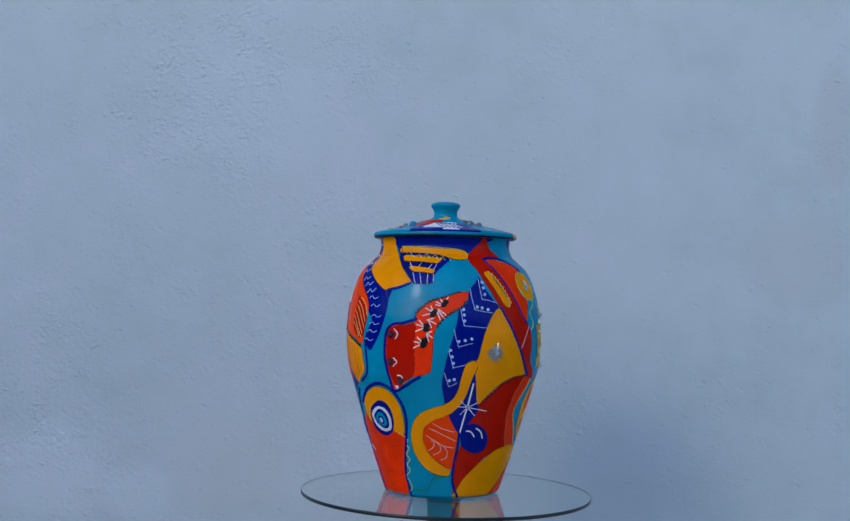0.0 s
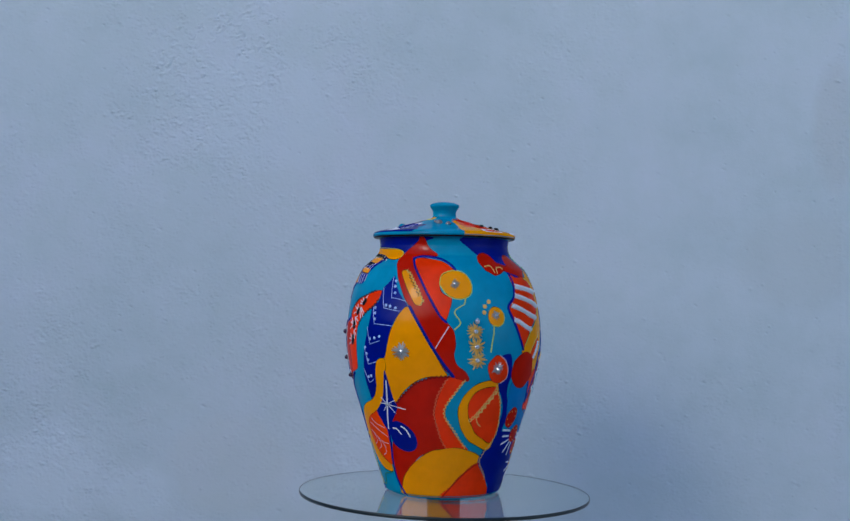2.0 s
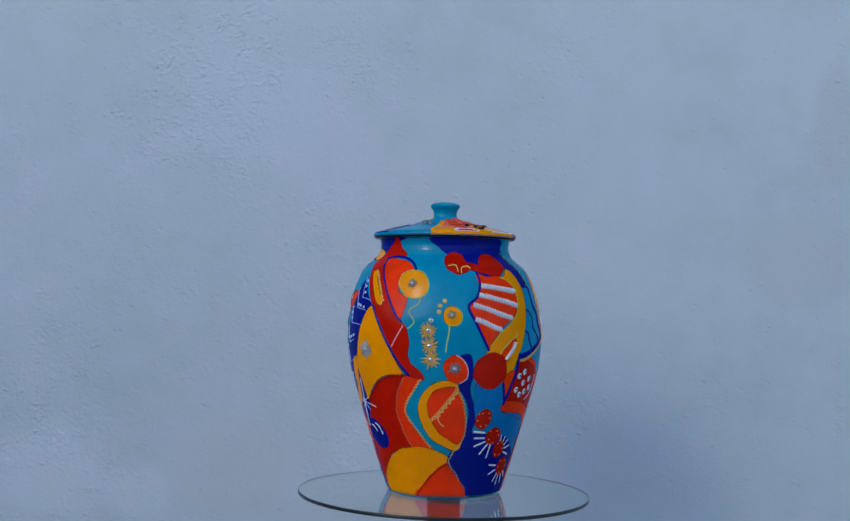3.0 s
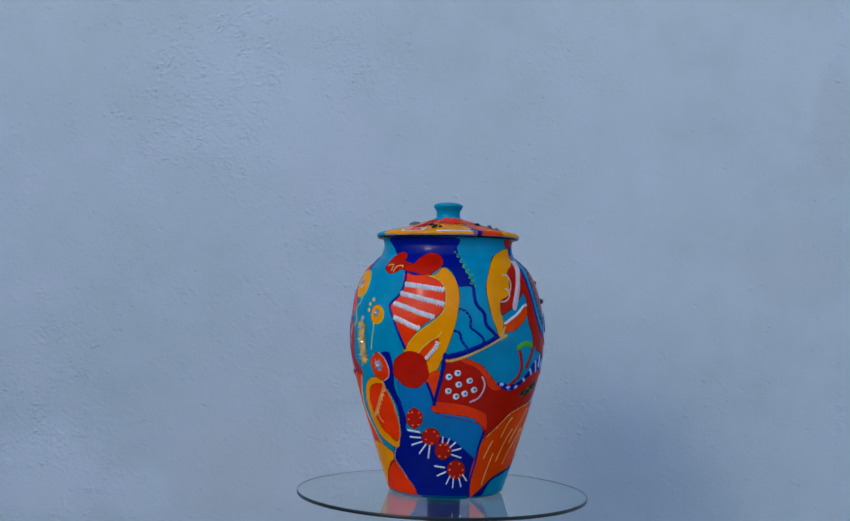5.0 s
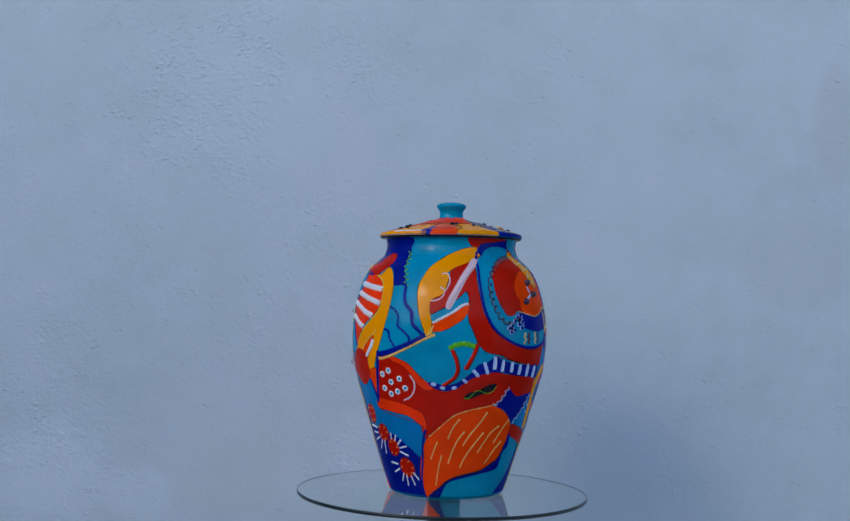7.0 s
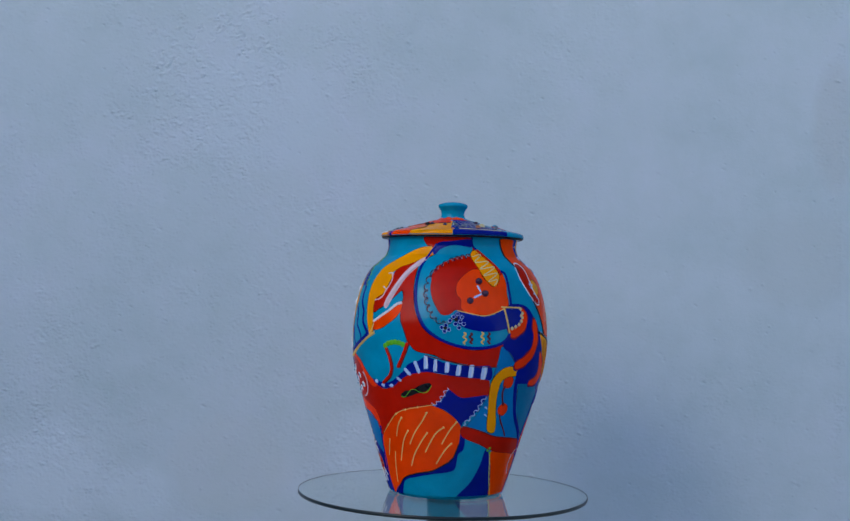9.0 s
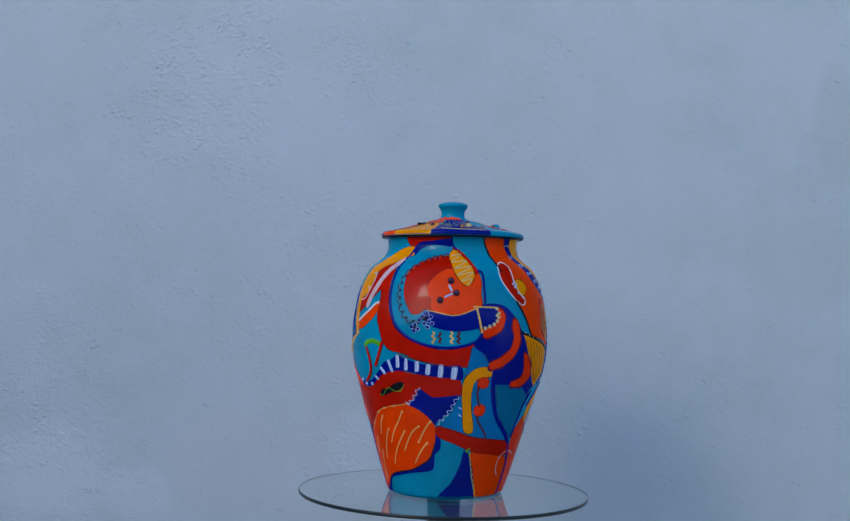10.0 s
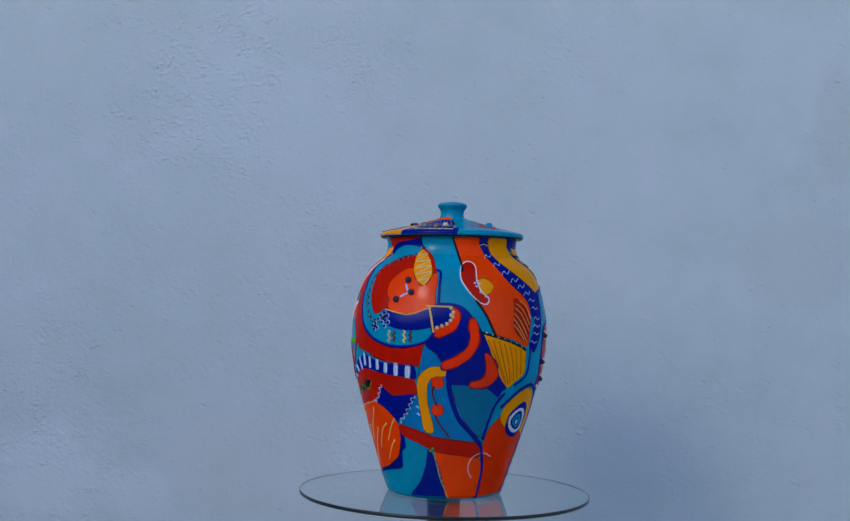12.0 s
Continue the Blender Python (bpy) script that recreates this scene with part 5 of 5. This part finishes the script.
patch(ORANGE, 7, [(68.8, 90.2), (76.3, 102.5), (83.6, 114.5), (92.2, 125.2), (100.3, 129.7), (111.2, 132.2), (118.1, 127.7), (125.2, 118.6), (130.2, 108), (131.4, 97.1), (130.2, 79), (125.9, 60.6), (118.3, 51.5), (109.2, 43.5), (96.7, 39.2), (84.8, 32.9), (78.2, 25.8), (64.9, 7.2), (62.2, 7.2), (59.7, 26.2), (59.9, 44.9), (62.1, 62.5), (65, 80)])
patch(NAVY, 8, [(131.3, 99.3), (134.5, 89.9), (134.5, 75.3), (130.7, 68), (129.9, 57), (128.5, 47.4), (122.8, 43.6), (111.4, 40.7), (96.4, 35.4), (82.8, 28.1), (74.9, 7.2), (63.9, 7.2), (76.3, 24), (84.9, 34.4), (99.5, 41.8), (111.5, 45.9), (120.4, 54.6), (126.6, 64.3), (130.5, 82.6)])
stroke(GOLD, 2.3, [(108.2, 122.7), (104.4, 110.1), (98.4, 95), (93.7, 79.8)])
stroke(GOLD, 2.3, [(89.6, 114), (85.9, 104.1), (82.6, 89)])
stroke(GOLD, 2.3, [(93.4, 97.2), (88.3, 82.6), (83, 56.2)])
stroke(GOLD, 2.3, [(74.9, 84), (69.5, 61)])
stroke(GOLD, 2.3, [(78, 66.3), (75.2, 47.4), (72.7, 24.8)])
stroke(GOLD, 2.3, [(107.8, 95.9), (101.9, 80.9), (96.4, 65.6), (92.6, 50.4)])
stroke(GOLD, 2.3, [(119.3, 104), (114.3, 96.5), (110.3, 85.3), (105.7, 70.3)])
stroke(GOLD, 2.3, [(127.9, 111.5), (123.7, 100.6), (118.2, 82.2)])
stroke(GOLD, 2.3, [(124.9, 82.5), (120.3, 72.9), (113.9, 54.9)])
dots(GOLD, 3.2, [(108.2, 122.7), (89.6, 114), (93.4, 97.2), (107.8, 95.9), (119.3, 104), (127.9, 111.5), (124.9, 82.5)])
stroke(GOLD, 1.3, [(68.8, 90.2), (76.3, 102.5), (85.5, 118.5), (93.5, 125.3), (102.2, 129.2), (109.5, 132.1), (114, 134.5)])
stroke(INK, 2.4, [(130.6, 82), (126.4, 62), (118.8, 52.5), (109.4, 44.5), (97, 40.2), (84.8, 33.8), (77, 24), (69, 10)])
dots(GOLD, 3, [(76.3, 102.5), (85.5, 118.5), (93.5, 125.3), (102.2, 129.2)])
patch(NAVY, 7, [(122.2, 154.2), (129.6, 143.8), (138, 145.2), (146.1, 146.5), (143.9, 136.6), (141, 125.9), (137.7, 118.8), (132.6, 111.6), (131, 106.5), (126.3, 117.3), (119.8, 127), (112.9, 132.3), (118, 139.8), (120.9, 150.6)])
zigzag(PALE, 1.1, [(121.5, 156.3), (119.7, 149.1), (117.4, 141.9), (115, 135.3), (111.9, 133.7)], 3.0)
zigzag(PALE, 1.1, [(145.4, 145.1), (143.1, 138), (141.7, 130.9), (139.3, 123.8), (137.1, 117.3), (134.4, 112.3), (132.4, 108)], 3.0)
patch(INK, 7, [(91.6, 144.4), (95, 150.5), (99.5, 151.8), (105, 158.7), (110, 161.9), (111.9, 159.2), (110.5, 153.5), (106.4, 149.6), (102.1, 147), (97.3, 143), (93.3, 141.1)])
stroke(GREEN, 1.3, [(91.9, 143), (94.6, 142.6), (98.4, 150.9), (101.3, 152.6), (104.7, 149.4), (108.8, 149.8), (111.9, 158.5)])
patch(AZURE, 2, [(152.2, 209.4), (156, 204.1), (160.6, 192.6), (164.3, 178.9), (166.4, 161.4), (168.5, 136.7), (174.5, 113.2), (182.9, 97.2), (191, 82.3), (180.7, 83.5), (168.6, 86.4), (157, 90.8), (145.3, 97.7), (135.3, 105.1), (140.5, 120.2), (145.2, 138.6), (147.5, 153.1), (148.8, 174.4), (150.7, 195.4)])
patch(RED, 9, [(132.1, 104.7), (139.4, 102.1), (149.2, 95.9), (157, 90.8), (168.6, 87.8), (180.6, 84.9), (191.4, 82.3), (194.1, 71.1), (191.1, 64), (177.6, 66.7), (165, 69.5), (156.8, 73.4), (146.6, 81.2), (136.1, 88.6), (132, 93.8)])
stroke(MAROON, 1.4, [(132.2, 105.4), (139.4, 102.8), (149.3, 96.7), (157, 91.6), (168.6, 88.5), (180.5, 85.7), (190.9, 83)])
patch(YELLOW, 3, [(164.7, 171.9), (163.7, 180.9), (160, 183.5), (155.1, 181.8), (150.7, 174.5), (147.8, 163.7), (147.6, 146), (148.7, 124.7), (150.6, 99.7), (156.3, 96.6), (156.8, 105.3), (154.8, 121.7), (153.3, 139.4), (153.6, 157.2), (155.4, 166.4), (159.2, 170.2)])
patch(DEEP, 0, [(169.6, 160.2), (176.6, 160.3), (185, 158.2), (192.5, 153), (198.5, 143.4), (197.7, 129), (194.7, 111.2), (191.8, 91), (183.5, 100.8), (175.7, 119), (170.8, 140.3)])
patch(NAVY, 0, [(152.2, 73), (156.7, 69), (158.8, 60.4), (161.8, 45.8), (165.8, 23.7), (170.2, 7.2), (152.1, 7.2), (131.5, 7.2), (143.6, 29.4), (149.8, 52.3)])
patch(ORANGE, 1, [(158, 70.6), (167.1, 68.1), (182, 65.2), (192.3, 61.7), (196.3, 51), (198, 30), (199.1, 7.2), (170.2, 7.2), (165.8, 23.7), (161.8, 45.8), (158.8, 60.4)])
dots(GREEN, 3.5, [(154.3, 72.4), (156.7, 69), (156, 75.5)])
stroke(LEMON, 1.2, [(156.7, 69), (159.6, 49.4), (161.9, 34.7), (165.9, 20), (170.1, 7.4)])
dots(LEMON, 1.9, [(157.9, 61.8), (159.2, 54.5), (160.5, 47.3), (161.9, 39.9), (163.3, 32.5), (165.3, 25.2), (167, 17.8)])
patch(NAVY, 3, [(156.4, 261.4), (161, 265.1), (168.7, 264), (174.9, 257.4), (181.1, 240.3), (185.3, 224.5), (189.5, 203.8), (193.8, 182.7), (198.7, 166.3), (203.6, 156), (200.5, 150.4), (198.5, 143.4), (190.5, 154.5), (185, 158.2), (169.6, 160.2), (166.4, 160), (165.6, 175.5), (163, 185.8), (159, 199.4), (154.4, 206.1), (152.8, 212.9), (156.6, 222.1), (163.2, 223.8), (169.9, 234.4), (171.3, 244.8), (169.7, 256.5)])
patch(SCARLET, 4, [(177.4, 243.7), (180.2, 243.7), (181.8, 231.4), (182.2, 217.6), (179.1, 200.2), (174.2, 189.7), (169.7, 184), (163.7, 180.3), (162.1, 187.1), (165.1, 191.4), (171, 197.9), (175.9, 208.5), (177.5, 220.9), (176.8, 234.7)], soft=True)
patch(SCARLET, 4, [(-173.7, 200.3), (-170.2, 196.8), (-166.2, 182.7), (-164.8, 172.1), (-168.2, 161.6), (-174.9, 156.8), (-180.7, 158.2), (-180.9, 163.2), (-175.5, 166.7), (-172.6, 172.3), (-172.5, 186.3)], soft=True)
stroke(NAVY, 7, [(165.9, 175.5), (166.8, 154.4), (169.6, 133.2), (174.4, 114), (182.9, 97.2), (191.6, 80.8)])
stroke(NAVY, 5.5, [(-168.4, 80.8), (-165.4, 67.4), (-162.3, 45), (-162, 24), (-162.2, 7.2)])
patch(SCARLET, 4, [(157, 168), (161.3, 170.3), (163.2, 164.1), (162.3, 157), (157.5, 156), (156.3, 162.3)])
patch(SCARLET, 3, [(163.6, 127.2), (162.5, 121.6), (159.8, 119.2), (157, 121.3), (155.9, 126.8), (157.1, 132.4), (159.8, 134.9), (162.4, 132.7)])
stroke(MAROON, 2.8, [(157.8, 157.4), (156.8, 150.3), (157.8, 141.1), (159.4, 132.7)])
stroke(MAROON, 2.8, [(158.3, 119.8), (160.1, 111.3), (163.8, 102.1), (167.7, 91.4)])
stroke(PALE, 2, [(146, 130.9), (147.7, 128.9)])
stroke(PALE, 2, [(146.4, 121.6), (148.1, 118.9)])
stroke(NAVY, 4.0, [(108.7, 341.9), (102.7, 325.9), (100.5, 303.2), (100.7, 278.4), (102.9, 254), (107.7, 233.5), (115.2, 220.1), (124.2, 211.5), (134.1, 207.7), (145.2, 209.2), (153.7, 216.2), (157.3, 225.9)])
patch(RED, 1, [(98, 351.8), (115.2, 351.8), (135.9, 351.8), (137.5, 347), (122.1, 346.5), (110.6, 341.9), (107.1, 336.1), (103.4, 339.7), (99.4, 341.9)])
patch(NAVY, 2, [(111.5, 344.8), (122.1, 346.5), (137.5, 349.2), (138.6, 338.5), (129.2, 340.3), (119.9, 340), (111.8, 334.8), (107.8, 327.4), (105.5, 332.5), (107.8, 339.8)])
stroke(NAVY, 3, [(138.3, 351.8), (139.6, 340.7), (142.4, 335.8)])
patch(RED, 4, [(110.6, 305.5), (114.9, 315), (123.3, 322.6), (133.3, 325.9), (142.9, 319), (148.8, 308.5), (155.8, 306.8), (157, 294.7), (156.4, 277.1), (157, 261.6), (150.4, 254.5), (142.8, 250.8), (133.9, 251.9), (127.7, 255.8), (124, 255.7), (121.1, 250), (116.5, 251.2), (113.2, 262.8), (110.5, 275.3), (109.7, 292.8)])
patch(ORANGE, 5, [(135.2, 307.9), (142.8, 308.2), (154.8, 306.7), (157.5, 294.8), (156.8, 277.1), (156.6, 261.6), (148.6, 253), (141.8, 250.1), (133.9, 251.9), (128.3, 256.5), (127.7, 269), (125.4, 275.9), (125.1, 286.3), (127.8, 296.9)])
patch(RED, 6, [(139.5, 335.9), (145.8, 333), (152.2, 321.4), (156, 306.9), (154.5, 302.6), (151.5, 314)])
scallop(EDGE, 1.3, [(135, 325), (126.7, 322), (119.2, 316.8), (113.2, 308.7), (108.8, 297.8), (107.5, 284.1), (108.2, 270.5), (110.1, 258.5), (112.7, 248), (116.4, 241.9), (120.7, 242.1), (124, 247.9)], 4.2, 215)
scallop(SLATE, 0.7, [(135, 325), (126.7, 322), (119.2, 316.8), (113.2, 308.7), (108.8, 297.8), (107.5, 284.1), (108.2, 270.5), (110.1, 258.5), (112.7, 248), (116.4, 241.9), (120.7, 242.1), (124, 247.9)], 3.3, 200)
patch(YELLOW, 7, [(140.7, 334.5), (136.9, 327.2), (139.4, 313.8), (142, 300.9), (145.6, 291), (149.4, 286.9), (152.4, 294.1), (153.8, 303.3), (150.8, 317.7), (145.3, 328.7)])
stroke(STRAW, 1.5, [(138.1, 325.7), (146.3, 328.7), (138.8, 318.2), (150.4, 319.8), (141, 309.5), (152.5, 312.6), (142.7, 300.9), (153, 304.7), (145.4, 293.2), (151.9, 296.2), (149, 288.3)])
patch(NAVY, 6, [(125.3, 254.4), (131.4, 253.3), (138.9, 249.5), (145.7, 249.8), (150.3, 254.2), (154.3, 257.9), (155.5, 237.2), (156.4, 233.8), (149.5, 230), (141.4, 228.7), (132.6, 231.6), (126.5, 237.5), (123.8, 245.8)])
stroke(GOLD, 1.6, [(126, 255.1), (135.3, 250.7), (141.3, 248.9), (147.2, 252), (153.3, 257.8)])
patch(SCARLET, 7, [(166.3, 258.4), (170.3, 255.1), (171.3, 244.8), (169, 232.3), (163.2, 223.8), (158.1, 222.2), (156.4, 233.8), (161.5, 234.1), (165.3, 239.7), (167, 249.5)], soft=True)
patch(NAVY, 8, [(155.2, 257.9), (165.7, 258.4), (166.7, 251.5), (165.3, 239.1), (160, 234), (156.7, 233.8)])
stroke(GOLD, 2.8, [(153.9, 259.9), (155.6, 244.1), (157.2, 225.6)])
stroke(GOLD, 2.4, [(152.3, 260.6), (159.5, 260.2), (166.3, 259.8)])
dots(STRAW, 5.0, [(166.3, 258.4), (167.6, 252.9), (167.3, 247.4), (166.2, 242.5), (164.2, 238.3), (161.5, 235.4), (158.9, 233.2), (166.4, 249.4)])
stroke(NAVY, 3.5, [(156.4, 306.9), (159.1, 303.5), (159.1, 285.9), (159.1, 265)])
dots(PALE, 5.6, [(123.7, 247.2), (126, 250.9), (128.3, 246.8), (127.4, 241.1), (124.8, 238.1), (121.8, 242.2), (126.8, 233.3), (129.3, 238.4), (119.6, 236.4), (117.4, 233.4), (121.2, 230.8), (119, 228.5)])
dots(NAVY, 4.2, [(123.7, 247.2), (126, 250.9), (128.3, 246.8), (127.4, 241.1), (124.8, 238.1), (121.8, 242.2), (126.8, 233.3), (129.3, 238.4), (119.6, 236.4), (117.4, 233.4), (121.2, 230.8), (119, 228.5)], 2.6)
dots(INK, 4.5, [(125.2, 243.8), (119.3, 232.8)], 2.4)
zigzag(GOLD, 2.1, [(129.7, 227.2), (130.2, 221.6), (130.4, 213.2)], 2.4)
zigzag(MAROON, 2.4, [(133.5, 226.8), (133.5, 221.9), (134, 213.6)], 2.2)
zigzag(GOLD, 2.1, [(139.7, 227.9), (140.2, 222.4), (140.4, 213.4)], 2.4)
zigzag(MAROON, 2.4, [(143.7, 227.5), (143.9, 222), (144, 213.7)], 2.2)
beads(AMETHYST, 9, [(138.9, 293), (142.2, 277.6), (133, 268.1)])
stroke(PALE, 3, [(137.9, 287.3), (139.5, 280.3)])
stroke(PALE, 3, [(139.8, 276.8), (135.7, 272.4)])
starburst(SILVER, 13, [(-60.7, 201)])
beads(CRYSTAL, 8, [(-60.7, 201)])
stroke(NAVY, 4, [(66.5, 98.8), (63.8, 78.4), (62.8, 57.1), (60.8, 37.8), (60.4, 22.9), (62.1, 9.3)])

# ---- painted decoration of the lid: u in degrees, r in millimetres from the middle ----
def lid_place(c, lift):
    return on_lid(math.degrees(c[0] / SPREAD), min(max(c[1], 0.0166), LID_Q[-1] - 0.0004), lift)


def lid_sector(material, level, u0, u1, r0, r1, ripple=2.0):
    edge = []
    us = np.linspace(u0, u1, max(4, int(abs(u1 - u0) / 5)))
    edge += [(u, min(r1, LID_Q[-1] * 1000 - 0.5)) for u in us]
    edge += [(u1 + ripple * math.sin(k * 2.1), r1 + (r0 - r1) * k / 4) for k in (1, 2, 3)]
    edge += [(u, r0 + ripple * 0.6 * math.sin(u * 0.17)) for u in us[::-1]]
    edge += [(u0 + ripple * math.sin(k * 1.7), r0 + (r1 - r0) * k / 4) for k in (1, 2, 3)]
    sheet("painted_patch", flat(edge), BASE_LIFT + STEP_LIFT * level, lid_place, material, lid, 0.0022)


def lid_stroke(material, width, pts):
    ridge("painted_line", dense(spline(flat(pts), 6)), width, 0.0004, lid_place, material, lid)


lid_sector(YELLOW, 0, -21, 62, 34, 104)
lid_sector(ORANGE, 0, 65, 87, 30, 104)
lid_sector(YELLOW, 0, 87, 122, 34, 104)
lid_sector(NAVY, 0, 122, 170, 28, 104)
lid_sector(NAVY, 0, -120, -62, 54, 99)
lid_sector(SALMON, 1, -12, 22, 24, 72)
lid_sector(WHITE, 1, -113, -74, 46, 80)
lid_sector(WHITE, 1, -92, -80, 76, 94)
lid_sector(NAVY, 1, 59, 66, 72, 104)
lid_sector(SCARLET, 1, 20, 118, 19, 46)
lid_sector(ORANGE, 2, 95, 165, 18, 30)
lid_sector(RED, 0, -142, -96, 28, 60)
lid_sector(YELLOW, 1, -104, -78, 17.2, 26)
lid_sector(WHITE, 2, -1, 18, 79, 97)
lid_sector(SCARLET, 3, 1, 16, 82, 96)
lid_sector(SALMON, 1, 64, 88, 40, 74)
for k in range(5):
    lid_stroke(RED, 1.6, [(-10 + k * 6, 26), (0 + k * 3.2, 50), (1 + k * 2.8, 78)])
for k in range(6):
    lid_stroke(NAVY, 2.2, [(-110 + k * 6, 44 + 2 * k), (-101 + k * 5, 56), (-94 + k * 4, 84 - abs(k - 3) * 3)])
for k in range(6):
    lid_stroke(SLATE, 1.4, [(128 + k * 7, 50), (130 + k * 7, 64), (127 + k * 7, 78)])
for k in range(4):
    lid_stroke(RED, 1.6, [(-5 + k * 18, 52), (3 + k * 18, 60), (10 + k * 18, 55)])
lid_stroke(MAROON, 1.4, [(20, 47), (50, 49), (80, 48), (118, 46)])
lid_stroke(STRAW, 1.2, [(128, 84), (145, 90), (166, 92)])
lid_stroke(RED, 3.5, [(190, 58), (202, 68), (218, 76)])
lid_stroke(RED, 3.0, [(226, 66), (238, 60), (250, 48)])
for k in range(7):
    lid_stroke(SLATE, 2.2, [(125 + k * 6, 38), (129 + k * 6, 54), (124 + k * 6, 72)])
lid_stroke(LEMON, 2.4, [(-112, 22), (-98, 26.5), (-84, 26), (-72, 19)])
lid_stroke(WHITE, 1.6, [(30, 97), (44, 97), (58, 97)])
lid_stroke(INK, 1.6, [(88, 60), (93, 76), (86, 96)])
for u, r, size, mat in [(222, 60, 15, TEAL), (-45, 47, 13, SMOKE), (-31, 53, 11, SMOKE), (-52, 42, 9, SMOKE), (25, 71, 9, INK), (25, 81, 8, INK), (18, 62, 9, INK), (84, 55, 10, INK), (90, 52, 8, AMETHYST), (31, 76, 8, INK),
                        (112, 60, 8, AMETHYST), (124, 57, 11, SMOKE), (134, 68, 10, SLATE), (149, 74, 10, COPPER), (158, 66, 12, STRAW), (165, 46, 9, AMETHYST), (168, 79, 9, SMOKE), (205, 60, 9, SMOKE)]:
    q = size * 0.00036
    seat("glass_bead", dome_mesh("glass_bead", q, q * 0.9, mat, 5, 14), on_lid(u, r * 0.001, 0.0004), lid)


# ---- what moves: the disc turns clockwise and slows down, and carries the urn a little off its middle ----
TURN = [(0.0, 0.0), (0.5, 13.9), (1.0, 27.3), (1.5, 40.6), (2.0, 54.1), (2.5, 67.5), (3.0, 80.7), (3.5, 93.7), (4.0, 106.2), (4.5, 118.2), (5.0, 129.8), (5.5, 141.4), (6.0, 152.5), (6.5, 163.0), (7.0, 173.2), (7.5, 183.5), (8.0, 193.7), (8.5, 203.7), (9.0, 213.2), (9.5, 222.0), (10.0, 230.3), (10.5, 238.0), (11.0, 245.0), (11.5, 251.5), (12.0, 256.8)]


def motions():
    rows_disc, rows_urn = [], []
    for t, a in TURN:
        spin = pose(*AXIS, H, 0, 0, -a)
        rows_disc.append((t, pose(*AXIS, H + 0.0064, 0.08, 0.62, 0) @ pose(0, 0, 0, 0, 0, -a) @ pose(0.0027, -0.0012, 0)))
        rows_urn.append((t, spin @ pose(-0.00332, 0.00041, 0.0013)))
    walk(disc, rows_disc)
    walk(urn, rows_urn)


motions()
